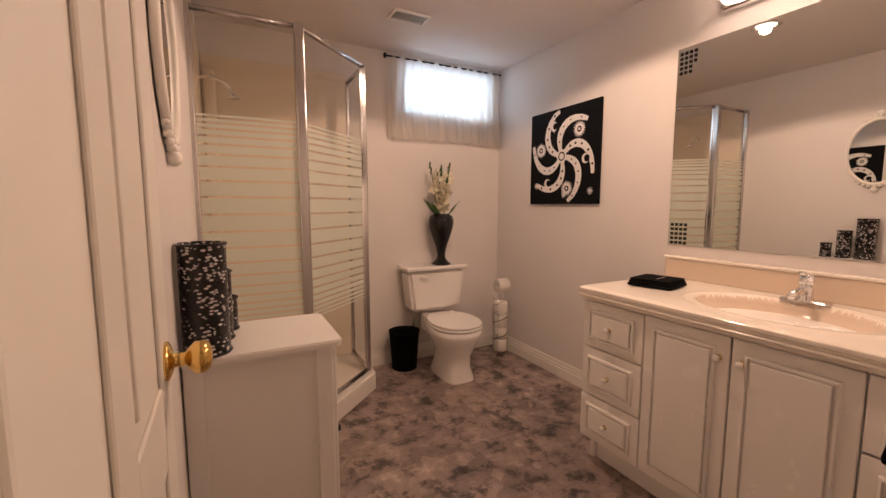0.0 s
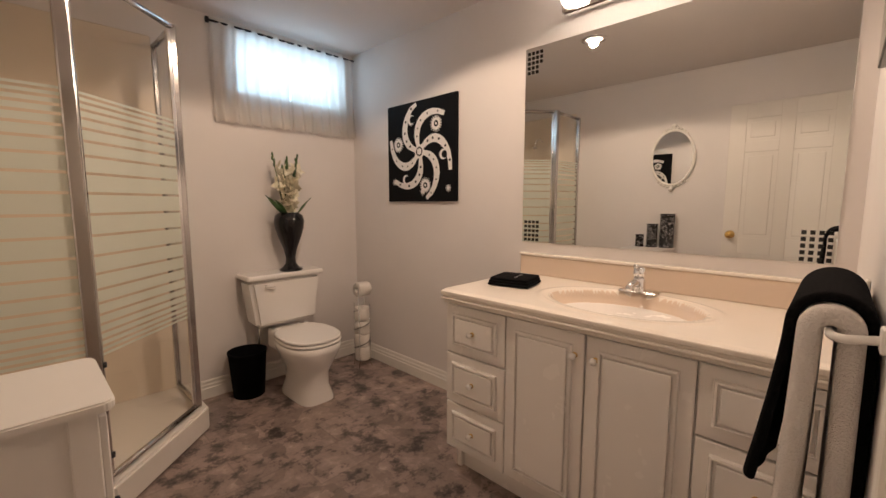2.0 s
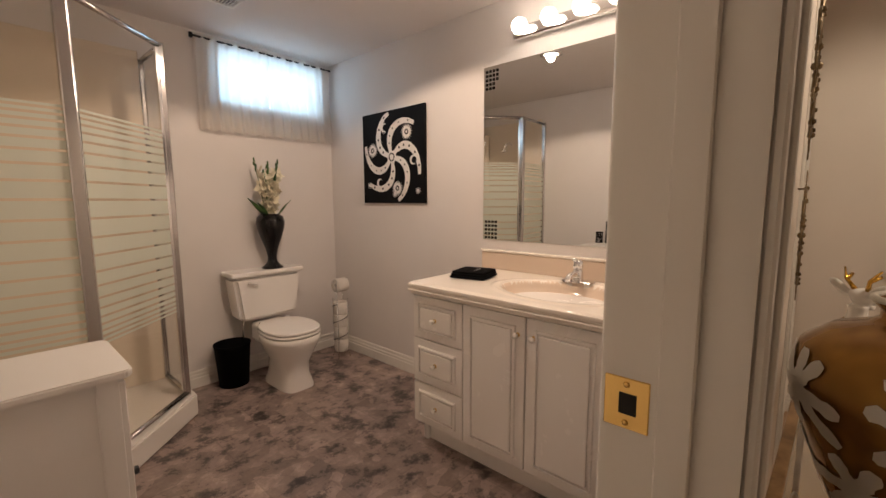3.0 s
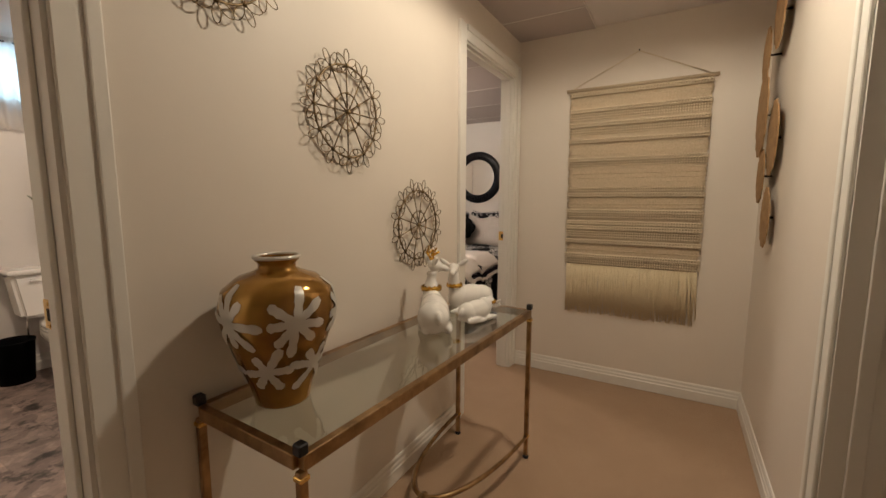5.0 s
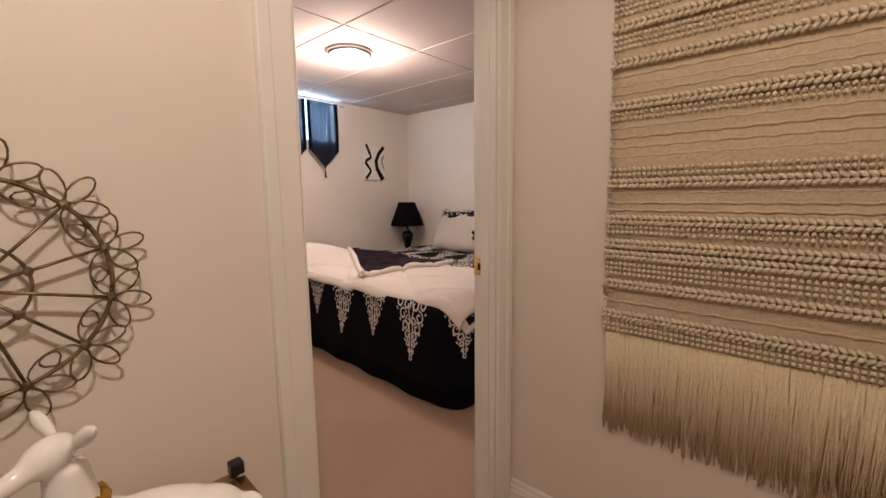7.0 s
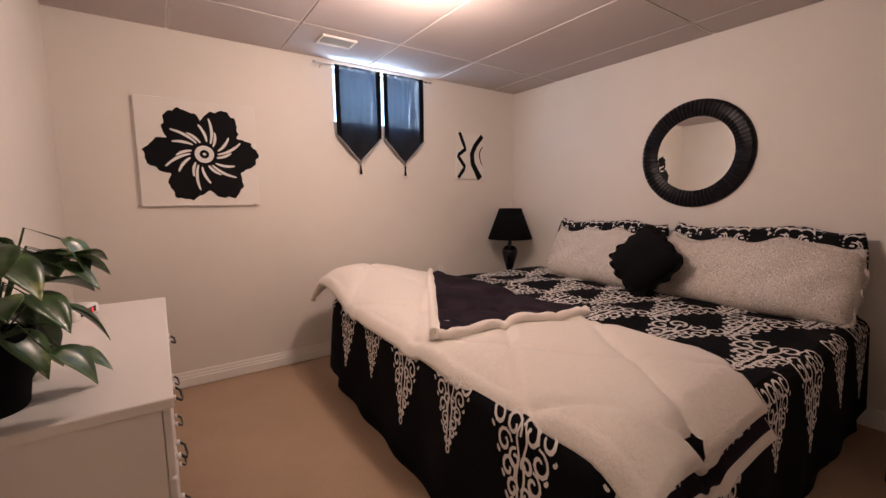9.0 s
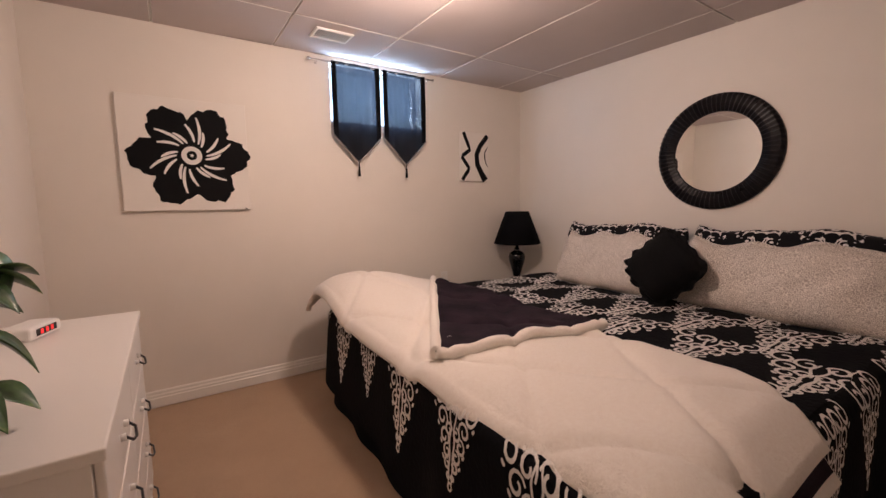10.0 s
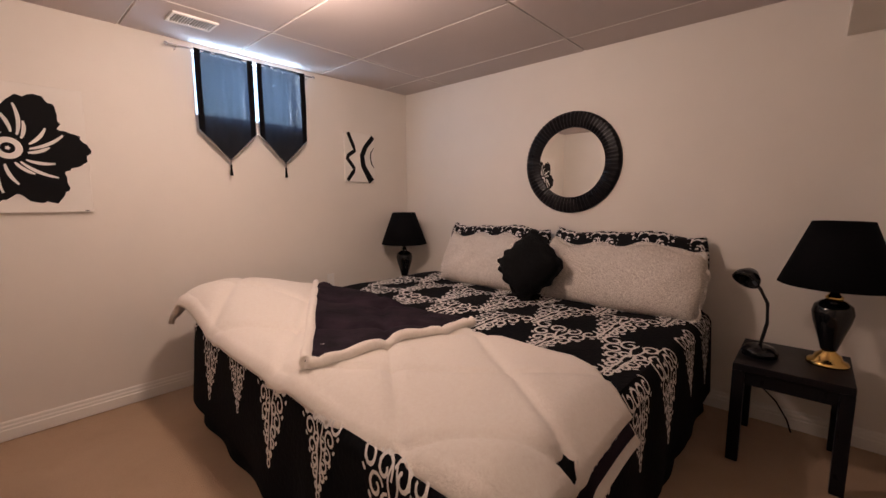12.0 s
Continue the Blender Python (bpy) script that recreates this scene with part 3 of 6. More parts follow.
panel_door("door_2", "white six-panel bedroom door standing open", (2.43, 0.25), 91, 0.70)


def window(name, x0, x1, y, z0, z1):
    t = thing(name, "small high basement window with white frame", "window")
    tagged(t, kind="structure")
    f = 0.035
    for a in ((x0, x0 + f, z0, z1), (x1 - f, x1, z0, z1), (x0 + f, x1 - f, z0, z0 + f), (x0 + f, x1 - f, z1 - f, z1), ((x0 + x1) / 2 - 0.016, (x0 + x1) / 2 + 0.016, z0 + f, z1 - f)):
        part("window_frame", boxm(a[0], a[1], y + 0.09, y + 0.13, a[2], a[3], bevel=0.003, seg=1), WHITE_PLASTIC, t)
    for a, c in ((x0 + f, (x0 + x1) / 2 - 0.016), ((x0 + x1) / 2 + 0.016, x1 - f)):
        p = part("pane", boxm(a, c, y + 0.105, y + 0.109, z0 + f, z1 - f), GLASS, t)
        p.visible_shadow = False
    part("window_sill", boxm(x0, x1, y + 0.001, y + 0.09, z0 - 0.0, z0 + 0.012), TRIM, t)
    bd = structure("backdrop", boxm(x0 - 0.3, x1 + 0.3, y + 0.6, y + 0.62, z0 - 0.3, z1 + 0.4), DAYGLOW, "bright overcast daylight outside the window", "backdrop")
    return t


OR = BATH
window("window_1", 1.15, 1.93, BY1, 1.98, 2.34)
OR = HOUSE
window("window_2", W2[0], W2[1], RY1, W2[2], W2[3])


# ---- bathroom things ----
OR = BATH


def shower():
    """Corner shower: base tray, acrylic surround, aluminium posts and rails, striped glass on three faces."""
    t = thing("shower_enclosure", "corner shower with aluminium frame and striped glass", "shower")
    x0, y1 = BX0, BY1
    a, c, d, e = (x0 + 0.004, 2.262), (0.252, 2.262), (0.705, 2.695), (0.705, y1 - 0.004)
    b = B()
    out = [(x0 + 0.003, 2.215), (0.272, 2.215), (0.752, 2.672), (0.752, y1 - 0.003), (x0 + 0.003, y1 - 0.003)]
    prism(b, out, 0.135, "z")
    bmesh.ops.bevel(b, geom=list(b.edges), offset=0.012, segments=2, affect="EDGES")
    part("shower_base", b, ACRYLIC_WHITE, t, "white acrylic shower tray")
    b = B()
    box(b, x0 + 0.004, x0 + 0.02, 2.29, y1 - 0.004, 0.135, 2.2, 0.004, 1)
    box(b, x0 + 0.02, 0.69, y1 - 0.02, y1 - 0.004, 0.135, 2.2, 0.004, 1)
    box(b, x0 + 0.02, x0 + 0.10, y1 - 0.10, y1 - 0.02, 0.135, 2.1, 0.03, 3)
    for z in (0.95, 1.3):
        box(b, x0 + 0.02, x0 + 0.17, y1 - 0.17, y1 - 0.02, z, z + 0.02, 0.008, 2)
    part("surround", b, ACRYLIC, t, "cream acrylic wall surround")
    for (px, py), r in ((a, 0.018), (c, 0.024), (d, 0.016), (e, 0.014)):
        b = B()
        box(b, px - r, px + r, py - r, py + r, 0.135, 2.16, 0.006, 2)
        part("post", b, STEEL, t)
    for p, q in ((a, c), (c, d), (d, e)):
        for z in (0.15, 2.145):
            b = B()
            tube(b, [(p[0], p[1], z), (q[0], q[1], z)], 0.017, 4)
            part("rail", b, STEEL, t)
        v = Vector((q[0] - p[0], q[1] - p[1], 0))
        n = Vector((v.y, -v.x, 0)).normalized()
        b = B()
        P, Q = Vector((*p, 0)) + v.normalized() * 0.02, Vector((*q, 0)) - v.normalized() * 0.02
        up = Vector((0, 0, 1))
        quad = [P + up * 0.16, Q + up * 0.16, Q + up * 2.135, P + up * 2.135]
        b.faces.new([b.verts.new(w) for w in quad])
        g = part("glass_panel", b, SHOWER_GLASS, t)
        g.visible_shadow = False
        b = B()
        z, k = 0.66, 0
        while z < 1.68:
            f = (z - 0.66) / 1.02
            h = 0.010 + 0.062 * math.sin(math.pi * f) ** 1.3
            w = [P + n * 0.003 + up * z, Q + n * 0.003 + up * z, Q + n * 0.003 + up * (z + h), P + n * 0.003 + up * (z + h)]
            b.faces.new([b.verts.new(u) for u in w])
            z += h + 0.011
        st = part("frosted_stripe", b, FROST, g, "frosted white stripes across the glass")
        st.visible_shadow = False
    # inner door frame, slim and bright
    for f0 in (0.05, 0.95):
        b = B()
        x, y = c[0] + (d[0] - c[0]) * f0, c[1] + (d[1] - c[1]) * f0
        box(b, x - 0.009, x + 0.009, y - 0.009, y + 0.009, 0.165, 2.13, 0.003, 1)
        part("door_stile", b, CHROME, t)
    for z in (0.24, 0.62):
        b = B()
        lathe(b, [(0, 0), (0.012, 0), (0.012, 0.02), (0, 0.02)], 12, (0.278, 2.262, z))
        part("hinge", b, GUNMETAL, t)
    b = B()
    tube(b, [(x0 + 0.02, 2.68, 1.95), (x0 + 0.08, 2.68, 1.97), (x0 + 0.15, 2.68, 1.94), (x0 + 0.18, 2.68, 1.90)], 0.009)
    lathe(b, [(0, 0.03), (0.015, 0.02), (0.034, 0), (0, 0)], 16, (x0 + 0.185, 2.68, 1.86))
    part("shower_head", b, CHROME, t)


shower()


def side_cabinet():
    t = thing("storage_cabinet", "low white storage cabinet against the wall", "cabinet")
    x0, x1, y0, y1, h = BX0 + 0.004, 0.172, 1.307, 1.605, 0.835
    part("body", boxm(x0, x1, y0, y1, 0.0, h, bevel=0.004, seg=1), LAMINATE, t)
    b = B()
    out = [(x0, y0 - 0.03), (x1 + 0.012, y0 - 0.03), (x1 + 0.024, y0 - 0.022), (x1 + 0.03, y0 - 0.008), (x1 + 0.03, y1 + 0.008), (x1 + 0.024, y1 + 0.022), (x1 + 0.012, y1 + 0.03), (x0, y1 + 0.03)]
    prism(b, out, 0.022, "z")
    bmesh.ops.translate(b, vec=(0, 0, h), verts=b.verts)
    bmesh.ops.bevel(b, geom=list(b.edges), offset=0.004, segments=2, affect="EDGES")
    part("top", b, LAMINATE, t)
    for xa, xb in ((x0 + 0.0, x0 + 0.05), (x1 - 0.05, x1)):
        part("corner_post", boxm(xa, xb, y0 - 0.008, y0 + 0.002, 0, h, bevel=0.003, seg=1), LAMINATE, t)
    for ya, yb in ((y0 + 0.01, (y0 + y1) / 2 - 0.003), ((y0 + y1) / 2 + 0.003, y1 - 0.01)):
        d = part("cabinet_door", boxm(x1, x1 + 0.016, ya, yb, 0.05, h - 0.02, bevel=0.003, seg=1), LAMINATE, t)
        b = B()
        lathe(b, [(0, 0), (0.006, 0), (0.006, 0.012), (0.013, 0.018), (0.012, 0.026), (0, 0.028)], 14)
        bmesh.ops.transform(b, matrix=pose(x1 + 0.016, yb - 0.04 if ya < 1.4 else ya + 0.04, 0.5, 0, 90, 0), verts=b.verts)
        part("knob", b, GUNMETAL, d)


side_cabinet()


def canister(x, y, r, h):
    t = thing("candle_holder", "black pebble-textured tin candle holder on the cabinet", "candle holder", (x, y, 0.857), group="candle holders on the cabinet")
    b = B()
    lathe(b, [(0, 0), (r, 0), (r, 0.006), (r * 0.985, 0.01), (r * 0.985, h - 0.012), (r, h - 0.008), (r, h), (r * 0.93, h), (r * 0.93, h * 0.8), (0, h * 0.8)], 40)
    part("shell", b, TIN, t)
    for z in (0.004, h - 0.004):
        b = B()
        tube(b, [(r * math.cos(i * math.pi / 16), r * math.sin(i * math.pi / 16), z) for i in range(32)], 0.004, 6, True)
        part("rim", b, BLACK_GLOSS, t)


canister(-0.164, 1.335, 0.060, 0.31)
canister(-0.142, 1.455, 0.046, 0.215)
canister(-0.118, 1.555, 0.036, 0.112)


def oval_mirror():
    t = thing("oval_mirror", "small oval wall mirror in white carved frame", "mirror", (BX0 + 0.002, 1.34, 1.675))
    def oval(r, i, n):
        return r * math.cos(2 * math.pi * i / n) * 0.17, r * math.sin(2 * math.pi * i / n) * 0.235
    b = B()
    ring = [b.verts.new((0.012, *oval(1, i, 48))) for i in range(48)]
    b.faces.new(ring)
    part("mirror_glass", b, MIRROR, t)
    b = B()
    tube(b, [(0.012, *oval(1.04, i, 64)) for i in range(64)], 0.012, 8, True)
    for k, s in ((0.25, 1), (0.75, -1)):
        for j in range(-4, 5):
            y, z = oval(1.12, k * 64 + j * 1.6, 64)
            bmesh.ops.create_icosphere(b, subdivisions=1, radius=0.016 - 0.0012 * abs(j), matrix=Matrix.Translation((0.012, y, z)))
        bmesh.ops.create_icosphere(b, subdivisions=2, radius=0.022, matrix=Matrix.Translation((0.012, 0, s * 0.285)))
    part("frame", b, TRIM, t, "white carved scrollwork frame", True)


oval_mirror()


def raised_front(name, parent, x, y0, y1, z0, z1, m=0.05):
    """A drawer or door front facing -x: slab, raised field and the moulding round it."""
    front = part(name, boxm(x, x + 0.018, y0, y1, z0, z1, bevel=0.004, seg=2), THERMOFOIL, parent)
    part("raised_panel", boxm(x - 0.012, x + 0.001, y0 + m, y1 - m, z0 + m, z1 - m, bevel=0.0035, seg=2), THERMOFOIL, front)
    rows = []
    b = B()
    for k, dx in ((0.020, 0.0), (0.017, -0.011), (0.010, -0.013), (0.007, 0.0)):
        rows.append([b.verts.new((x + dx + 0.001, y, z)) for y, z in ((y0 + m - k, z0 + m - k), (y1 - m + k, z0 + m - k), (y1 - m + k, z1 - m + k), (y0 + m - k, z1 - m + k))])
    for p, q in zip(rows, rows[1:]):
        for i in range(4):
            b.faces.new((p[i], p[(i + 1) % 4], q[(i + 1) % 4], q[i]))
    part("moulding", b, THERMOFOIL, front)
    return front


def pull(parent, x, y, z):
    b = B()
    lathe(b, [(0, 0), (0.007, 0), (0.006, 0.012), (0.011, 0.017), (0.0135, 0.022), (0.011, 0.028), (0, 0.03)], 16)
    bmesh.ops.transform(b, matrix=pose(x, y, z, 0, -90, 0), verts=b.verts)
    part("knob", b, PORCELAIN, parent, "round white knob with brass centre")
    part("knob_base", tube(B(), [(x + 0.002, y, z), (x - 0.005, y, z)], 0.010, 14), BRASS, parent)


def vanity():
    t = thing("vanity_cabinet", "white bathroom vanity with raised-panel doors and drawers", "vanity")
    y0, y1, xf = BY0 + 0.005, 1.455, 1.42
    part("carcass", boxm(xf + 0.02, BX1 - 0.003, y0, y1, 0.125, 0.83), THERMOFOIL, t)
    part("toe_kick", boxm(xf + 0.085, BX1 - 0.003, y0, y1 - 0.012, 0.0, 0.125), THERMOFOIL, t)
    part("foot", boxm(xf + 0.06, xf + 0.10, y1 - 0.03, y1, 0.0, 0.125, bevel=0.008), THERMOFOIL, t)
    for ya, yb in ((1.142, 1.466), (y0, 0.46)):
        for za, zb in ((0.132, 0.352), (0.358, 0.588), (0.594, 0.815)):
            dr = raised_front("drawer_front", t, xf, ya, yb, za, zb, 0.058)
            pull(dr, xf - 0.012, (ya + yb) / 2, (za + zb) / 2)
    for ya, yb, ky in ((0.806, 1.136, 0.84), (0.466, 0.800, 0.765)):
        d = raised_front("cabinet_door", t, xf, ya, yb, 0.135, 0.815, 0.062)
        pull(d, xf - 0.001, ky, 0.735)
    return t


vanity()


def countertop():
    t = thing("vanity_countertop", "glossy cream cultured-marble countertop with oval basin", "countertop")
    x0, x1, y0, y1, z = 1.395, BX1 - 0.002, BY0 + 0.003, 1.475, 0.882
    cx, cy, rx, ry = 1.70, 0.79, 0.20, 0.285
    def top(u, v):
        x, y = x0 + (x1 - x0) * u, y0 + (y1 - y0) * v
        r = math.hypot((x - cx) / rx, (y - cy) / ry)
        dz = -0.12 * (1 - r ** 2.2) ** 0.6 if r < 1 else 0.0
        rim = 0.004 * math.exp(-((r - 1.16) / 0.05) ** 2)
        return x, y, z + dz + rim - (0.006 * max(0, 1 - u * 26))
    b = B()
    sheet(b, top, 90, 130)
    # the bowl takes the tan tone, so its shade is in the colour
    for f in b.faces:
        m = f.calc_center_median()
        f.material_index = int(math.hypot((m.x - cx) / rx, (m.y - cy) / ry) < 1)
    part("basin_top", b, [MARBLE_LIT, MARBLE_SHADED], t)
    b = B()
    for k, (dx, za, zb) in enumerate(((0.0, 0.858, 0.878), (0.006, 0.846, 0.860), (0.0, 0.836, 0.848), (0.010, 0.822, 0.838))):
        box(b, x0 + dx - 0.003, x0 + 0.04, y0, y1 - dx + 0.003, za, zb, 0.0055, 3)
        box(b, x0 + 0.03, x1, y1 - 0.04, y1 - dx + 0.003, za, zb, 0.0055, 3)
    part("moulded_edge", b, MARBLE_LIT, t)
    b = B()
    box(b, x1 - 0.024, x1, y0, y1 - 0.01, 0.880, 0.985, 0.008, 3)
    part("backsplash", b, MARBLE_SHADED, t)
    # pale cap paints the bright top edge of the backsplash
    part("backsplash_cap", boxm(x1 - 0.032, x1, y0, y1 - 0.008, 0.985, 1.0, bevel=0.006, seg=2), MARBLE_LIT, t)
    b = B()
    lathe(b, [(0, 0.002), (0.02, 0.002), (0.022, 0), (0.0, 0)], 20, (cx, cy, z - 0.119))
    part("drain", b, CHROME, t)
    f = thing("faucet", "chrome single-lever faucet on the countertop", "faucet", (1.915, 0.80, 0.884))
    b = B()
    box(b, -0.028, 0.028, -0.078, 0.078, 0, 0.014, 0.010, 3)
    lathe(b, [(0.028, 0.01), (0.026, 0.03), (0.025, 0.06), (0.02, 0.07), (0, 0.072)], 24)
    tube(b, [(0, 0, 0.035), (-0.05, 0, 0.052), (-0.10, 0, 0.048), (-0.125, 0, 0.032)], 0.0135, 12, taper=lambda k: 1.25 - 0.35 * k)
    part("faucet_body", b, CHROME, f, smooth=True)
    b = B()
    lathe(b, [(0.0, 0.07), (0.022, 0.072), (0.026, 0.085), (0.022, 0.108), (0.012, 0.115), (0, 0.116)], 24)
    tube(b, [(0.0, 0, 0.105), (-0.03, 0, 0.118), (-0.055, 0, 0.124)], 0.008, 10)
    part("lever", b, CHROME, f, smooth=True)


countertop()


def wall_mirror():
    t = thing("vanity_mirror", "large frameless wall mirror with stickers in its corners", "mirror")
    y0, y1, z0, z1, x = 0.20, 1.468, 1.056, 2.075, BX1
    part("mirror_glass", boxm(x - 0.007, x - 0.001, y0, y1, z0, z1, bevel=0.0015, seg=1), MIRROR, t)
    b = B()
    # the third patch (y0 + 0.10) imitates a spotted item reflected in the glass
    for ys, zs in ((y1 - 0.012, z1 - 0.03), (y1 - 0.012, z0 + 0.11), (y0 + 0.10, z0 + 0.11)):
        for i in range(4):
            for j in range(5):
                if i == 3 and j > 2 and zs > 1.5:
                    continue
                bmesh.ops.create_cube(b, size=1.0, matrix=Matrix.Translation((x - 0.009, ys - 0.024 * i - 0.01, zs - 0.024 * j)) @ Matrix.Diagonal((0.003, 0.014, 0.015, 1)))
    tagged(part("sticker_and_reflection", b, BLACK_GLOSS, t, "small black square stickers, with one patch imitating a spotted reflection"), kind="stuff")


wall_mirror()


def vanity_light():
    t = thing("vanity_light", "chrome bar light with lit globe bulbs above the mirror", "wall light")
    b = B()
    box(b, BX1 - 0.055, BX1 - 0.002, 0.42, 1.25, 2.165, 2.235, 0.02, 3)
    part("bar", b, CHROME, t)
    for i in range(5):
        y = 0.50 + i * 0.167
        b = B()
        lathe(b, [(0, -0.045), (0.02, -0.04), (0.036, -0.022), (0.042, 0), (0.036, 0.022), (0.018, 0.042), (0.016, 0.055), (0, 0.055)], 20)
        bmesh.ops.transform(b, matrix=pose(BX1 - 0.11, y, 2.2, 0, 90, 0), verts=b.verts)
        part("bulb", b, BULB, t, "lit globe bulb")


vanity_light()


def recessed(x, y):
    t = thing("recessed_light", "round recessed ceiling light", "ceiling light", (x, y, BH))
    b = B()
    lathe(b, [(0.085, -0.001), (0.085, -0.006), (0.06, -0.009), (0.058, -0.002)], 32)
    part("trim_ring", b, CHROME, t)
    b = B()
    lathe(b, [(0, -0.004), (0.055, -0.003)], 24)
    part("lens", b, BULB, t)


recessed(1.04, 1.55)


def vent(name, x0, x1, y0, y1, z, n, along_x=True):
    t = thing(name, "white metal ceiling air vent", "vent")
    # a dark sheet stands in for the shade inside the duct
    part("duct_shade", boxm(x0 + 0.015, x1 - 0.015, y0 + 0.015, y1 - 0.015, z - 0.004, z - 0.001), DARK_SHADE_SOIL, t)
    b = B()
    for a in ((x0, x1, y0, y0 + 0.018), (x0, x1, y1 - 0.018, y1), (x0, x0 + 0.018, y0 + 0.018, y1 - 0.018), (x1 - 0.018, x1, y0 + 0.018, y1 - 0.018)):
        box(b, *a, z - 0.014, z - 0.001, 0.003, 1)
    part("frame", b, TRIM, t)
    for i in range(n):
        b = B()
        if along_x:
            x = x0 + 0.022 + (x1 - x0 - 0.044) * (i + 0.5) / n
            box(b, x - 0.002, x + 0.002, y0 + 0.018, y1 - 0.018, z - 0.013, z - 0.004)
        else:
            y = y0 + 0.022 + (y1 - y0 - 0.044) * (i + 0.5) / n
            box(b, x0 + 0.018, x1 - 0.018, y - 0.0035, y + 0.0035, z - 0.013, z - 0.004)
        part("slat", b, TRIM, t)


vent("ceiling_vent", 0.82, 1.06, 2.42, 2.56, BH, 12)


def toilet():
    t = thing("toilet", "white porcelain toilet with closed lid", "toilet", (1.345, 0, 0))
    b = B()
    def ring(cx, cy, rx, ry, z, n=28, sq=2.4):
        out = []
        for i in range(n):
            a = 2 * math.pi * i / n
            c, s = math.cos(a), math.sin(a)
            out.append(b.verts.new((cx + rx * math.copysign(abs(c) ** (2 / sq), c), cy + ry * math.copysign(abs(s) ** (2 / sq), s), z)))
        return out
    rows = [ring(0, 2.68, 0.115, 0.20, 0.0, sq=4), ring(0, 2.68, 0.115, 0.20, 0.02, sq=4), ring(0, 2.68, 0.10, 0.18, 0.10, sq=3), ring(0, 2.67, 0.105, 0.19, 0.19), ring(0, 2.655, 0.150, 0.215, 0.28), ring(0, 2.645, 0.178, 0.232, 0.34), ring(0, 2.645, 0.183, 0.238, 0.385)]
    for p, q in zip(rows, rows[1:]):
        for i in range(28):
            f = b.faces.new((p[i], p[(i + 1) % 28], q[(i + 1) % 28], q[i]))
            f.smooth = True
    b.faces.new(rows[-1])
    box(b, -0.12, 0.12, 2.80, 3.00, 0.27, 0.415, 0.03, 3)
    part("bowl", b, PORCELAIN, t)
    for nm, z0, z1, k in (("seat", 0.388, 0.408, 1.0), ("lid", 0.411, 0.432, 0.985)):
        b = B()
        rr = [ring(0, 2.645, 0.186 * k * s, 0.24 * k * s, z) for s, z in ((0.97, z0), (1, z0 + 0.005), (1, z1 - 0.007), (0.96, z1))]
        for p, q in zip(rr, rr[1:]):
            for i in range(28):
                f = b.faces.new((p[i], p[(i + 1) % 28], q[(i + 1) % 28], q[i]))
                f.smooth = True
        b.faces.new(rr[-1]), b.faces.new(rr[0][::-1])
        part(nm, b, PORCELAIN, t)
    b = B()
    prof = [(-0.215, 0.44), (0.205, 0.44), (0.245, 0.765), (-0.255, 0.765)]
    prism(b, prof, 0.185, "y")
    bmesh.ops.translate(b, vec=(0, 2.895, 0), verts=b.verts)
    bmesh.ops.bevel(b, geom=list(b.edges), offset=0.025, segments=3, affect="EDGES")
    part("tank", b, PORCELAIN, t)
    part("tank_lid", boxm(-0.272, 0.262, 2.875, 3.085, 0.763, 0.797, bevel=0.013, seg=3), PORCELAIN, t)
    b = B()
    tube(b, [(-0.15, 2.90, 0.72), (-0.15, 2.875, 0.72), (-0.10, 2.865, 0.712)], 0.008, 8)
    lathe(b, [(0, 0), (0.014, 0), (0.012, 0.01), (0, 0.012)], 14, (-0.15, 2.885, 0.712))
    part("flush_handle", b, PORCELAIN, t)
    for s in (-1, 1):
        b = B()
        tube(b, [(s * 0.10, 2.855, 0.41), (s * 0.10, 2.855, 0.436)], 0.017, 12)
        part("hinge", b, PORCELAIN, t)
    b = B()
    tube(b, [(-0.17, 2.99, 0.45), (-0.175, 2.99, 0.35), (-0.165, 3.03, 0.22), (-0.15, 3.06, 0.16), (-0.15, 3.09, 0.15)], 0.006, 8)
    part("supply_line", b, STEEL, t)


toilet()


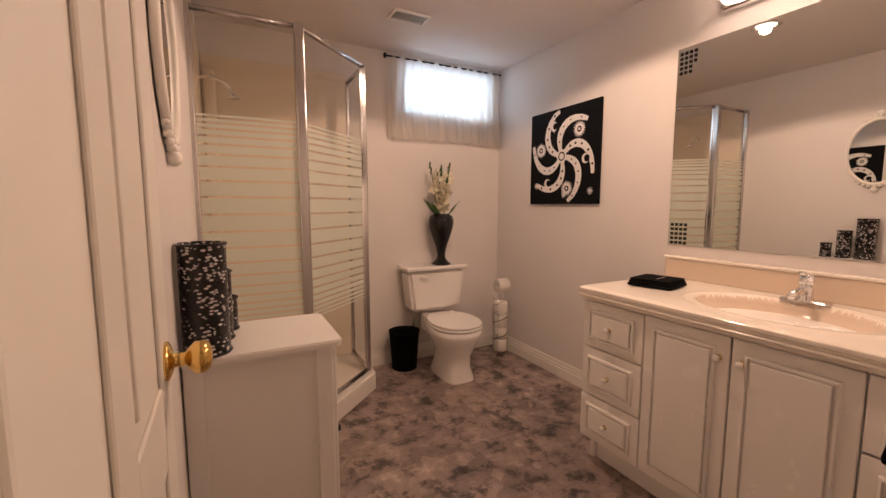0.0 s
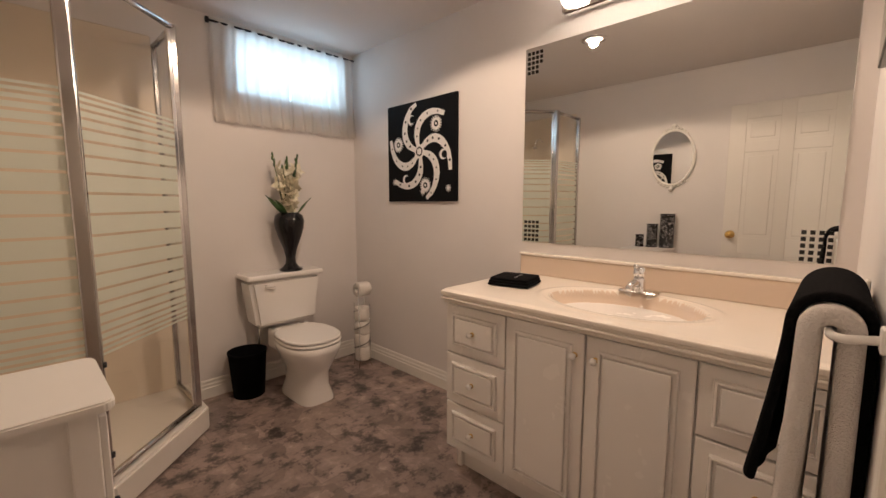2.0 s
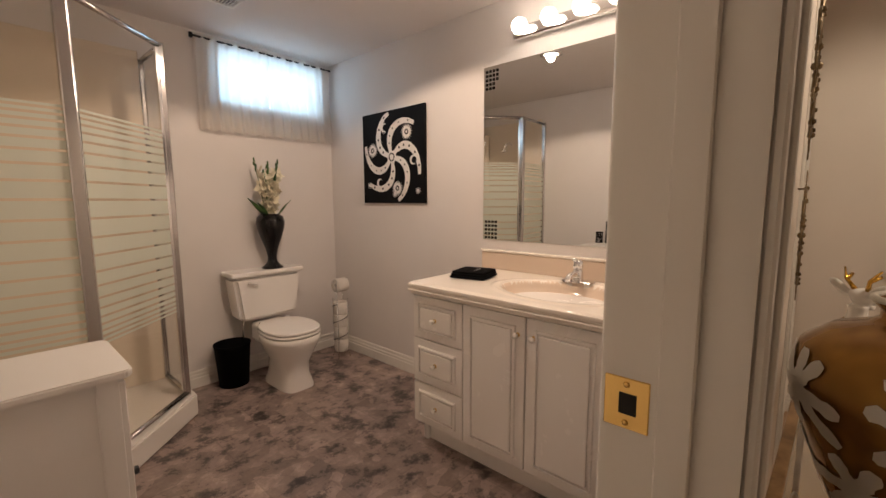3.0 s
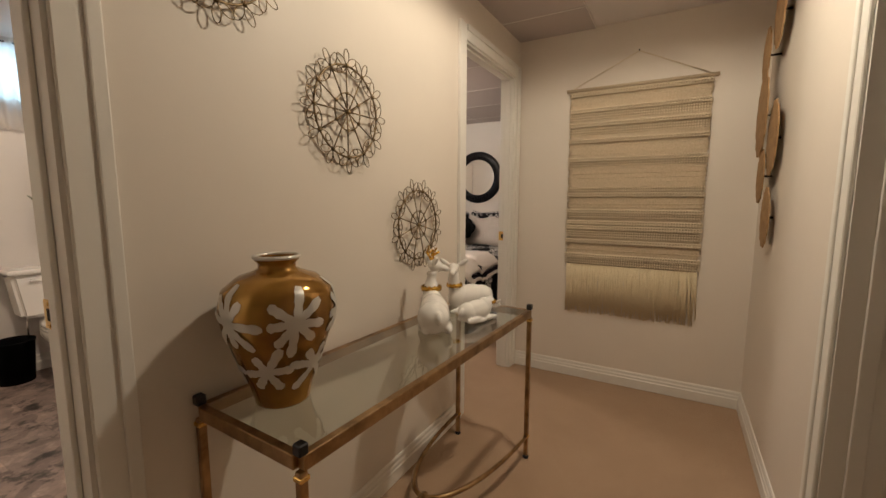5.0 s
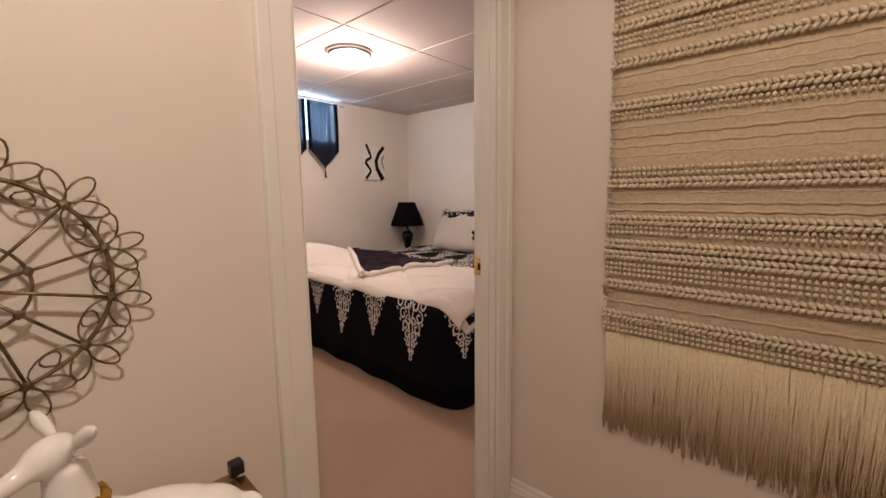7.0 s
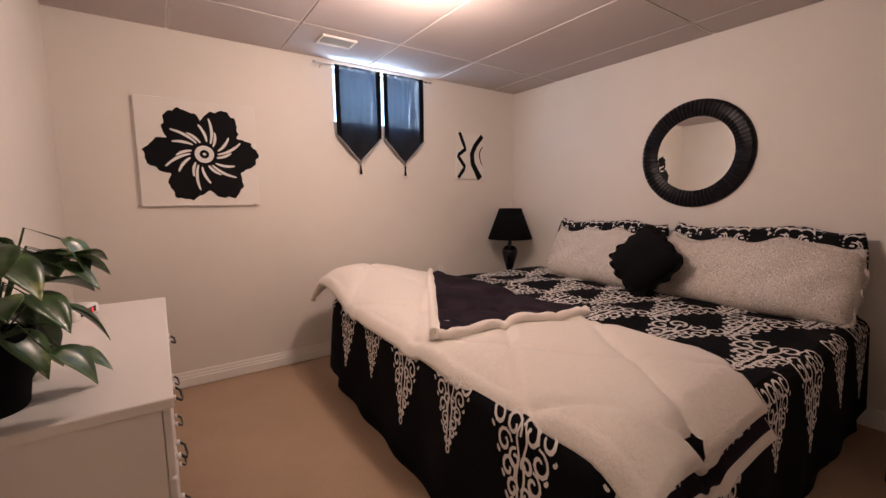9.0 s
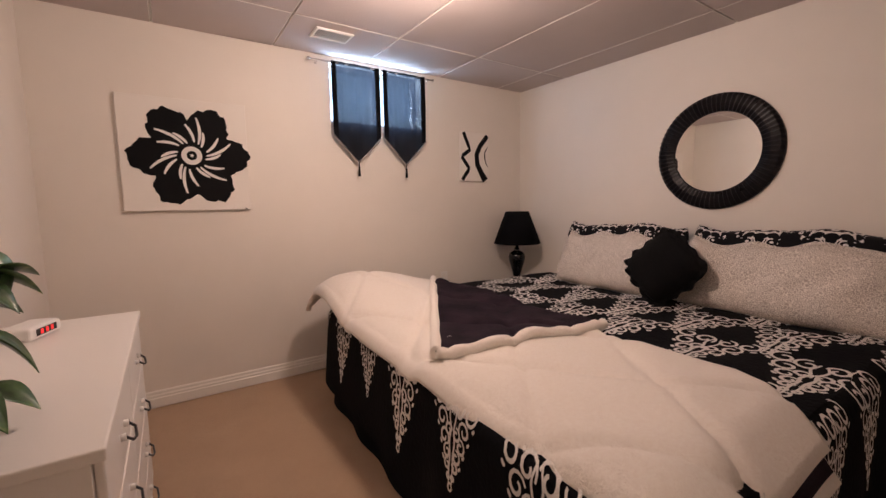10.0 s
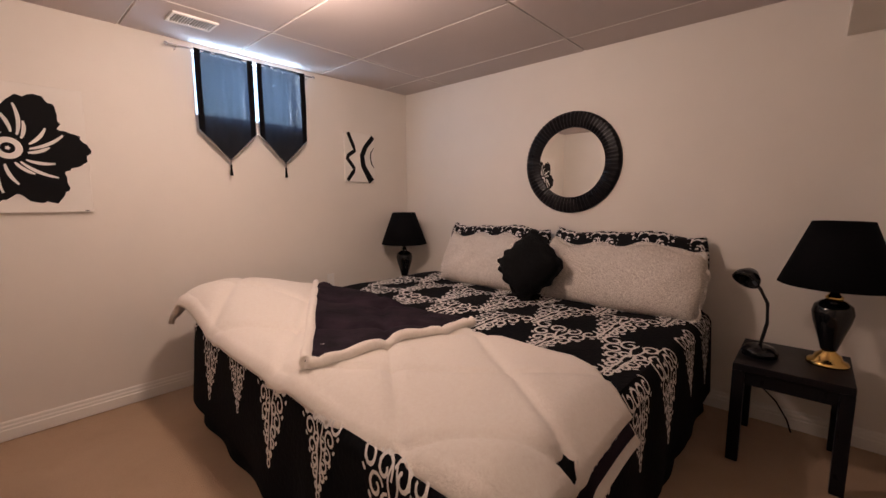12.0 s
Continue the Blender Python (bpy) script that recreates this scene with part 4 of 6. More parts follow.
def flower_vase():
    t = thing("flower_vase", "tall glossy black vase on the toilet tank", "vase", (1.405, 2.965, 0.797))
    b = B()
    lathe(b, [(0, 0), (0.075, 0), (0.078, 0.008), (0.06, 0.02), (0.035, 0.05), (0.032, 0.09), (0.045, 0.15), (0.075, 0.23), (0.096, 0.30), (0.101, 0.345), (0.092, 0.385), (0.07, 0.40), (0.066, 0.405), (0.06, 0.39), (0.06, 0.33), (0, 0.33)], 40)
    part("vase_body", b, BLACK_GLOSS, t)
    rnd = random.Random(4)
    f = thing("silk_flowers", "cream silk gladiolus stems standing in the vase", "flowers", (1.405, 2.965, 1.19))
    stems = [(-0.10, 0.0, 0.40), (-0.01, -0.02, 0.38), (0.075, 0.0, 0.40), (-0.05, -0.03, 0.32), (0.04, -0.035, 0.32), (0.0, 0.03, 0.34)]
    for k, (dx, dy, h) in enumerate(stems):
        b = B()
        tube(b, [(0.01 * k - 0.025, 0, -0.06), (dx * 0.6, dy * 0.6, h * 0.5), (dx, dy, h)], 0.0035, 6)
        for j in range(7):
            z = h * (0.80 + 0.035 * j)
            a = j * 2.2
            bmesh.ops.create_icosphere(b, subdivisions=1, radius=0.009, matrix=Matrix.Translation((dx * (0.8 + 0.035 * j) + 0.006 * math.cos(a), dy + 0.006 * math.sin(a), z)) @ Matrix.Diagonal((0.8, 0.8, 1.9, 1)))
        part("stem", b, LEAF, f)
        b = B()
        for j in range(9):
            u = 0.10 + 0.08 * j
            c = Vector((dx * u, dy * u - 0.01, h * u + 0.01))
            face = Vector((rnd.uniform(-1, 1), rnd.uniform(-1, 0.2), rnd.uniform(0, 0.7))).normalized()
            q = face.to_track_quat("Z", "Y").to_matrix()
            for p in range(6):
                a = 2 * math.pi * p / 6 + rnd.random()
                L, W = rnd.uniform(0.048, 0.066), rnd.uniform(0.02, 0.028)
                pts = [Vector((0, 0, 0)), Vector((L * 0.5, W, 0.012)), Vector((L, 0, 0.024)), Vector((L * 0.5, -W, 0.012))]
                rot = Matrix.Rotation(a, 3, "Z")
                vs = [b.verts.new(c + q @ (rot @ w)) for w in pts]
                m = b.verts.new(c + q @ (rot @ Vector((L * 0.55, 0, 0.006))))
                for w0, w1 in ((0, 1), (1, 2), (2, 3), (3, 0)):
                    b.faces.new((vs[w0], vs[w1], m)).smooth = True
        part("blossom", b, PETAL, f)
    for sx, L in ((-1, 0.17), (1, 0.15), (-0.8, 0.13)):
        b = B()
        def leafpt(u, v):
            return sx * L * (0.25 + 0.75 * u) + 0.0 * v, -0.03 - 0.02 * v + 0.006, 0.0 + L * 0.75 * u + (v - 0.5) * 0.036 * math.sin(math.pi * min(1, u + 0.08)) 
        sheet(b, leafpt, 8, 2)
        part("leaf", b, LEAF, f, solid=0.001)


flower_vase()


def waste_bin():
    t = thing("waste_bin", "small round black plastic waste bin", "bin", (1.075, 2.955, 0))
    b = B()
    lathe(b, [(0, 0.004), (0.092, 0.004), (0.096, 0.0), (0.116, 0.285), (0.121, 0.29), (0.121, 0.30), (0.113, 0.30), (0.111, 0.285), (0.09, 0.012), (0, 0.012)], 36)
    part("bin_shell", b, BLACK_MATT, t)


waste_bin()


def roll_stand():
    t = thing("paper_roll_stand", "chrome wire stand holding toilet paper rolls", "roll holder", (1.885, 2.81, 0))
    r = 0.062
    for k in range(4):
        a = k * math.pi / 2 + 0.6
        b = B()
        tube(b, [(r * 1.2 * math.cos(a), r * 1.2 * math.sin(a), 0), (r * math.cos(a), r * math.sin(a), 0.05), (r * math.cos(a), r * math.sin(a), 0.50 if k % 2 else 0.66)], 0.0035, 6)
        part("rod", b, CHROME, t)
    b = B()
    tube(b, [(r * math.cos(i * 0.3), r * math.sin(i * 0.3), 0.09 + 0.0068 * i) for i in range(55)], 0.0028, 6)
    part("spiral_wire", b, GUNMETAL, t)
    b = B()
    tube(b, [(-0.06, 0, 0.64), (-0.06, -0.01, 0.66), (0.065, -0.01, 0.66), (0.065, 0, 0.64)], 0.004, 6)
    part("arm", b, CHROME, t)
    prof = [(0.02, 0), (0.054, 0), (0.057, 0.004), (0.057, 0.096), (0.054, 0.10), (0.02, 0.10), (0.02, 0)]
    for k in range(4):
        ob = thing("toilet_roll", "white toilet paper roll on the wire stand", "toilet roll", (1.885, 2.81, 0.055 + 0.104 * k), group="spare toilet rolls")
        b = B()
        lathe(b, prof, 28)
        part("paper", b, PAPER, ob)
    ob = thing("toilet_roll", "white toilet paper roll hanging from the stand arm", "toilet roll", (1.885, 2.80, 0.61), group="spare toilet rolls")
    b = B()
    lathe(b, prof, 28)
    bmesh.ops.transform(b, matrix=pose(-0.05, 0, 0, 0, 90, 0), verts=b.verts)
    part("paper", b, PAPER, ob)


roll_stand()


def ribbon(bm, pts, widths, y, slot, flip=False):
    """A flat brush stroke in the x-z plane at depth y."""
    n = len(pts)
    L, R = [], []
    for i, (x, z) in enumerate(pts):
        a, c = pts[max(0, i - 1)], pts[min(n - 1, i + 1)]
        d = Vector((c[0] - a[0], c[1] - a[1])).normalized()
        w = widths[i] if isinstance(widths, list) else widths * (0.35 + 0.65 * math.sin(math.pi * (0.08 + 0.84 * i / (n - 1))))
        L.append(bm.verts.new((x - d.y * w, y, z + d.x * w)))
        R.append(bm.verts.new((x + d.y * w, y, z - d.x * w)))
    for i in range(n - 1):
        bm.faces.new((L[i], L[i + 1], R[i + 1], R[i])).material_index = slot


def disc(bm, x, z, r, y, slot, n=20, wob=0.0, spikes=0):
    vs = []
    for i in range(n):
        a = 2 * math.pi * i / n
        k = r * (1 + (wob if i % 2 else 0))
        vs.append(bm.verts.new((x + k * math.cos(a), y, z + k * math.sin(a))))
    bm.faces.new(vs).material_index = slot


def canvas(name, label, w, h, depth, base, strokes, place, turn):
    t = thing(name, label, "painting", place, turn)
    part("canvas", boxm(-w / 2, w / 2, -depth, -0.001, -h / 2, h / 2, bevel=0.003, seg=1), base, t)
    b = B()
    strokes(b, -depth - 0.0012)
    part("painted_motif", b, [WHITE_INK, CANVAS_BLACK], t)
    return t


def swirl(b, y):
    """Six curling arms round a small sun, each with a row of dark beads, and small moons and suns between."""
    for k in range(6):
        a0 = k * math.pi / 3 + 0.72 + (0.12 if k % 2 else 0.0)
        pts = []
        for i in range(13):
            u = i / 12
            r = 0.03 + 0.285 * u
            a = a0 - 1.15 * u * u
            x, z = r * math.cos(a) * 1.0, r * math.sin(a) * 1.04
            pts.append((max(-0.315, min(0.315, x)), max(-0.315, min(0.315, z))))
        ribbon(b, pts, [0.014 + 0.014 * math.sin(math.pi * i / 12) for i in range(13)], y, 0)
        for i in range(3, 12, 2):
            disc(b, pts[i][0], pts[i][1], 0.0065 if k % 2 else 0.009, y - 0.0008, 1, 10)
        am = a0 + 0.06
        mx, mz = 0.225 * math.cos(am), 0.235 * math.sin(am)
        if k % 2 == 0:
            disc(b, mx, mz, 0.058, y - 0.0004, 0, 36, -0.38)
            disc(b, mx, mz, 0.020, y - 0.0010, 1, 16)
            disc(b, mx, mz, 0.010, y - 0.0014, 0, 10)
        else:
            disc(b, mx, mz, 0.033, y - 0.0004, 0, 20)
            disc(b, mx + 0.012, mz, 0.024, y - 0.0010, 1, 18)
    disc(b, 0, 0, 0.055, y - 0.0005, 0, 24, -0.2)
    disc(b, 0, 0, 0.032, y - 0.0010, 1, 18)
    disc(b, 0, 0, 0.020, y - 0.0014, 0, 12, 0.3)
    for sx, sz in ((-0.26, -0.20), (0.03, -0.27), (0.27, -0.25), (-0.08, 0.20)):
        for j in range(4):
            a = j * math.pi / 4
            ribbon(b, [(sx - 0.026 * math.cos(a), sz - 0.026 * math.sin(a)), (sx, sz), (sx + 0.026 * math.cos(a), sz + 0.026 * math.sin(a))], 0.004, y - 0.0003, 0)


canvas("wall_painting", "square black canvas painted with white curling arms and suns", 0.675, 0.672, 0.022, CANVAS_BLACK, swirl, (BX1, 2.286, 1.614), -90)


def sheer_curtain():
    t = thing("window_curtain", "short white sheer curtain hanging on a thin rod", "curtain")
    y = BY1 - 0.035
    b = B()
    tube(b, [(0.985, y, 2.375), (2.03, y, 2.375)], 0.007)
    lathe(b, [(0, -0.02), (0.012, -0.015), (0.012, 0.015), (0, 0.02)], 12, (0.985, y, 2.375))
    part("rod", b, GUNMETAL, t)
    for k, (x0, x1) in enumerate(((1.0, 1.50), (1.505, 2.02))):
        def cloth(u, v, x0=x0, x1=x1, k=k):
            x = x0 + (x1 - x0) * u
            fold = 0.012 * math.sin(u * 44 + 1.3 * math.sin(v * 3 + k)) + 0.008 * math.sin(u * 21 + k)
            z = 2.395 - 0.60 * v - (0.012 * abs(math.sin(u * 34)) if v > 0.99 else 0)
            return x, y - 0.004 + fold * (0.5 + v), z
        b = B()
        sheet(b, cloth, 90, 16)
        part("curtain_panel", b, SHEER, t)
        b = B()
        sheet(b, lambda u, v: (cloth(u, 1)[0], cloth(u, 1)[1] - 0.002, 1.815 - 0.024 * v - 0.016 * v * abs(math.sin(u * 40))), 120, 2)
        part("lace_edge", b, SHEER, t)


sheer_curtain()


def folded_cloth():
    t = thing("folded_washcloth", "black folded washcloth on the countertop", "washcloth", (1.72, 1.30, 0.886), 12)
    for k in range(3):
        b = B()
        def pad(u, v, k=k):
            x, y = (u - 0.5) * (0.19 - 0.01 * k), (v - 0.5) * (0.20 - 0.012 * k)
            return x, y, 0.0
        box(b, -0.095 + 0.004 * k, 0.095 - 0.003 * k, -0.10 + 0.004 * k, 0.10 - 0.004 * k, 0.012 * k, 0.012 * k + 0.0125, 0.0055, 3)
        part("fold", b, TOWEL_B, t)
    b = B()
    for i in range(7):
        box(b, -0.045 + 0.014 * i, -0.038 + 0.014 * i, -0.02, -0.016, 0.0366, 0.0376)
    part("embroidery", b, WHITE_INK, t)


folded_cloth()
OR = HOUSE


def draped_towel(name, label, x0, x1, y, ztop, zf, zb, mat, r, flare, thick):
    """A towel folded over the bar, its two falls joined by a rounded bend."""
    t = thing(name, label, "towel")
    L1, L2 = ztop - zf, ztop - zb
    def cloth(u, v):
        x = x0 + (x1 - x0) * u
        wave = 0.007 * math.sin(u * 11 + 0.6) + 0.003 * math.sin(u * 27)
        if v < 0.35:
            k = 1 - v / 0.35
            return x - 0.02 * k * (1 - u), y + r + wave * k + flare * k ** 1.4, ztop - L1 * k
        if v < 0.65:
            a = math.pi * (v - 0.35) / 0.3
            return x, y + r * math.cos(a), ztop + r * math.sin(a)
        k = (v - 0.65) / 0.35
        return x, max(WN + thick * 0.6, y - r - 0.4 * wave * k), ztop - L2 * k
    ob = part("cloth", sheet(B(), cloth, 24, 60), mat, t, solid=thick)
    md = ob.modifiers.new("soft_edge", "BEVEL")
    md.width, md.segments, md.limit_method = thick * 0.4, 2, "ANGLE"
    return t


bar = thing("towel_bar", "thin white towel bar fixed to the bathroom wall", "towel bar")
part("rod", tube(B(), [(1.045, WN, 1.053), (1.045, 0.287, 1.047), (1.05, 0.299, 1.047), (1.062, 0.302, 1.047), (1.47, 0.302, 1.047), (1.482, 0.299, 1.047), (1.487, 0.287, 1.047), (1.487, WN, 1.053)], 0.006, 10), WHITE_PLASTIC, bar)
for bx in (1.045, 1.487):
    part("bracket", boxm(bx - 0.014, bx + 0.014, WN, WN + 0.008, 1.037, 1.069, bevel=0.003), WHITE_PLASTIC, bar)
draped_towel("bath_towel", "white terry bath towel folded over the bar", 1.062, 1.44, 0.302, 1.048, 0.24, 0.34, TOWEL_W, 0.0215, 0.030, 0.028)
draped_towel("hand_towel", "black terry hand towel hung over the white towel", 1.085, 1.40, 0.303, 1.050, 0.80, 0.76, TOWEL_B, 0.042, 0.024, 0.014)
b = B()
pic = thing("black_frame", "black framed picture on the wall by the door", "picture frame", (1.55, WN, 1.72))
part("frame", boxm(-0.15, 0.15, 0.001, 0.02, -0.2, 0.2, bevel=0.004), BLACK_GLOSS, pic)


# ---- hallway things ----
def console_table():
    t = thing("console_table", "narrow glass-topped console table with antique brass frame", "console table")
    t.matrix_basis = pose(1.585, -0.128, 0, 0, 0, -2.6) @ pose(-1.585, 0.128, 0)
    x0, x1, y0, y1, h = 0.915, 2.205, -0.318, 0.062, 0.735
    part("glass_top", sheet(B(), lambda u, v: (x0 + 0.01 + (x1 - x0 - 0.02) * u, y0 + 0.01 + (y1 - y0 - 0.02) * v, h - 0.001), 1, 1), TABLE_GLASS, t).visible_shadow = False
    for a in ((x0, x1, y0 - 0.011, y0 + 0.011), (x0, x1, y1 - 0.011, y1 + 0.011), (x0 - 0.011, x0 + 0.011, y0 + 0.011, y1 - 0.011), (x1 - 0.011, x1 + 0.011, y0 + 0.011, y1 - 0.011)):
        part("rail", boxm(*a, h - 0.034, h, bevel=0.003, seg=2), OLD_BRASS, t)
    for x in (x0, x1):
        for y in (y0, y1):
            leg = part("leg", boxm(x - 0.010, x + 0.010, y - 0.010, y + 0.010, 0.012, h - 0.034, bevel=0.004, seg=2), OLD_BRASS, t)
            part("finial", boxm(x - 0.012, x + 0.012, y - 0.012, y + 0.012, h, h + 0.026, bevel=0.003, seg=1), GUNMETAL, leg)
            part("foot", lathe(B(), [(0, 0), (0.014, 0), (0.016, 0.006), (0.011, 0.014), (0, 0.014)], 12, (x, y, 0)), GUNMETAL, leg)
            for z in (h - 0.05, 0.11):
                part("collar", boxm(x - 0.0125, x + 0.0125, y - 0.0125, y + 0.0125, z - 0.006, z + 0.006, bevel=0.002, seg=1), BRASS, leg)
    cy = (y0 + y1) / 2
    for x, s in ((x0, 1), (x1, -1)):
        for y in (y0, y1):
            pts = []
            for i in range(19):
                a = i / 18 * math.pi / 2
                pts.append((x + s * 0.60 * math.sin(a), cy + (y - cy) * math.cos(a), 0.11))
            part("curved_stretcher", tube(B(), pts, 0.012, 4), OLD_BRASS, t)
    part("stretcher", tube(B(), [(x0 + 0.58, cy, 0.11), (x1 - 0.58, cy, 0.11)], 0.011, 6), OLD_BRASS, t)


console_table()


def ginger_vase():
    t = thing("ceramic_vase", "large gold-glazed vase with silver leaf strokes on the table", "vase", (1.055, -0.055, 0.735))
    prof = [(0, 0), (0.075, 0), (0.078, 0.006), (0.088, 0.05), (0.125, 0.15), (0.155, 0.235), (0.162, 0.285), (0.150, 0.335), (0.110, 0.368), (0.066, 0.383), (0.052, 0.392), (0.052, 0.405), (0.064, 0.418), (0.066, 0.424), (0.056, 0.424), (0.046, 0.40), (0.046, 0.37), (0, 0.36)]
    part("vase_body", lathe(B(), prof, 56), GOLD_GLAZE, t)

    def radius(z):
        for (r0, z0), (r1, z1) in zip(prof, prof[1:]):
            if z0 <= z <= z1 and z1 > z0:
                return r0 + (r1 - r0) * (z - z0) / (z1 - z0)
        return 0.08
    rnd = random.Random(9)
    for k in range(11):
        upper = k % 2
        ca, cz = k * 2 * math.pi / 11 + 0.3, 0.265 if upper else 0.125
        b = B()
        fingers = 8 if upper else 6
        for j in range(fingers):
            d = 2 * math.pi * j / fingers + rnd.uniform(-0.22, 0.22)
            L = rnd.uniform(0.065, 0.10) * (1.0 if upper else 0.85)
            rows = []
            for i in range(9):
                u = i / 8
                w = 0.0125 * (0.75 + 0.35 * u) * (0.45 if i == 8 else 1.0) + 0.0015 * math.sin(i * 2.3 + j)
                row = []
                for q in (-1, 0, 1):
                    px = u * L * math.cos(d) - q * w * math.sin(d)
                    pz = max(0.012, min(0.362, cz + u * L * math.sin(d) + q * w * math.cos(d)))
                    r = radius(pz) + 0.0022 + 0.0003 * j
                    a = ca + px / max(0.09, r)
                    row.append(b.verts.new((r * math.cos(a), r * math.sin(a), pz)))
                rows.append(row)
            for p, q in zip(rows, rows[1:]):
                for i in range(2):
                    b.faces.new((p[i], p[i + 1], q[i + 1], q[i])).smooth = True
        part("painted_leaf", b, SILVER_LEAF, t)
    t.scale = (0.86, 0.86, 0.87)
    part("rim", tube(B(), [(0.061 * math.cos(i * math.pi / 20), 0.061 * math.sin(i * math.pi / 20), 0.423) for i in range(40)], 0.006, 8, True), SILVER_LEAF, t)


ginger_vase()


def ell(bm, c, r, rot=(0, 0, 0), slot=0, sub=3):
    n0 = len(bm.faces)
    bmesh.ops.create_icosphere(bm, subdivisions=sub, radius=1.0, matrix=pose(*c, *rot) @ Matrix.Diagonal((*r, 1)))
    bm.faces.ensure_lookup_table()
    for f in bm.faces[n0:]:
        f.smooth, f.material_index = True, slot


def melt(bm):
    """Fuse overlapping lumps into one smooth skin."""
    ob = new("clay", finish("clay", bm, PORCELAIN))
    md = ob.modifiers.new("fuse", "REMESH")
    md.mode, md.voxel_size = "VOXEL", 0.0045
    sm = ob.modifiers.new("smooth", "SMOOTH")
    sm.factor, sm.iterations = 0.6, 9
    me = bpy.data.meshes.new_from_object(ob.evaluated_get(bpy.context.evaluated_depsgraph_get()))
    bpy.data.objects.remove(ob)
    out = B()
    out.from_mesh(me)
    bpy.data.meshes.remove(me)
    for f in out.faces:
        f.smooth, f.material_index = True, 0
    return out


def deer(name, label, s, place, turn, antlers, down=False, head_turn=0):
    """A glazed figurine of a resting deer: body, folded legs, neck, head, ears, gold collar."""
    b = B()
    ell(b, (0, 0, 0.075), (0.125, 0.062, 0.072))
    ell(b, (-0.075, 0.012, 0.07), (0.07, 0.066, 0.068))
    ell(b, (0.075, 0, 0.085), (0.065, 0.05, 0.07))
    for y in (-0.045, 0.045):
        ell(b, (-0.06, y, 0.028), (0.075, 0.022, 0.026))
        ell(b, (0.10, y, 0.018), (0.062, 0.016, 0.017))
        ell(b, (-0.005, y * 1.25, 0.016), (0.05, 0.014, 0.014))
    ell(b, (-0.145, 0, 0.085), (0.02, 0.014, 0.028), (0, 30, 0))
    if down:
        neck, head = [(0.09, 0, 0.10), (0.14, 0, 0.12), (0.16, 0, 0.10)], (0.185, 0, 0.085)
    else:
        neck, head = [(0.085, 0, 0.10), (0.105, 0, 0.16), (0.108, 0, 0.225)], (0.125, 0, 0.25)
    tube(b, neck, 0.038, 16, taper=lambda u: 1.15 - 0.45 * u)
    hx, hy, hz = head
    ell(b, (hx, 0, hz), (0.038, 0.027, 0.028), (0, 20, 0))
    ell(b, (hx + 0.04, 0, hz - 0.012), (0.032, 0.016, 0.016), (0, 22, 0))
    for y in (-1, 1):
        ell(b, (hx - 0.022, y * 0.050, hz + 0.028), (0.010, 0.036, 0.015), (y * 34, 0, 0))
    pivot = Vector((neck[1][0], 0, 0))
    def look_aside(verts):
        if head_turn:
            bmesh.ops.rotate(b, cent=pivot, matrix=Matrix.Rotation(radians(head_turn), 3, "Z"), verts=verts)
    look_aside([v for v in b.verts if v.co.z > hz - 0.055 and v.co.x > 0.05])
    b = melt(b)
    cz = neck[1]
    tube(b, [(cz[0] - 0.004 + 0.034 * math.cos(i * math.pi / 10), 0.036 * math.sin(i * math.pi / 10), cz[2] - 0.01 + 0.007 * (i % 2)) for i in range(20)], 0.011, 8, True, slot=1)
    n0 = len(b.verts)
    if antlers:
        for y in (-1, 1):
            tube(b, [(hx - 0.01, y * 0.016, hz + 0.022), (hx - 0.028, y * 0.030, hz + 0.055), (hx - 0.012, y * 0.046, hz + 0.085)], 0.007, 8, slot=1, taper=lambda u: 1 - 0.6 * u)
            tube(b, [(hx - 0.026, y * 0.028, hz + 0.05), (hx + 0.004, y * 0.036, hz + 0.066)], 0.005, 8, slot=1)
    b.verts.ensure_lookup_table()
    look_aside(b.verts[n0:])
    bmesh.ops.scale(b, vec=(s, s, s), verts=b.verts)
    single(name, b, [PORCELAIN, GOLD], label, "figurine", place=place, turn=turn)


deer("deer_figurine", "white glazed resting deer figurine with gold antlers and collar", 0.94, (1.735, -0.105, 0.735), 38, True, False, -75)
deer("fawn_figurine", "white glazed fawn figurine with raised head and gold collar", 0.82, (2.06, -0.10, 0.735), 152, False, False, 50)
deer("fawn_figurine", "small white glazed fawn figurine lying with lowered head", 0.62, (1.915, -0.205, 0.735), -18, False, True)


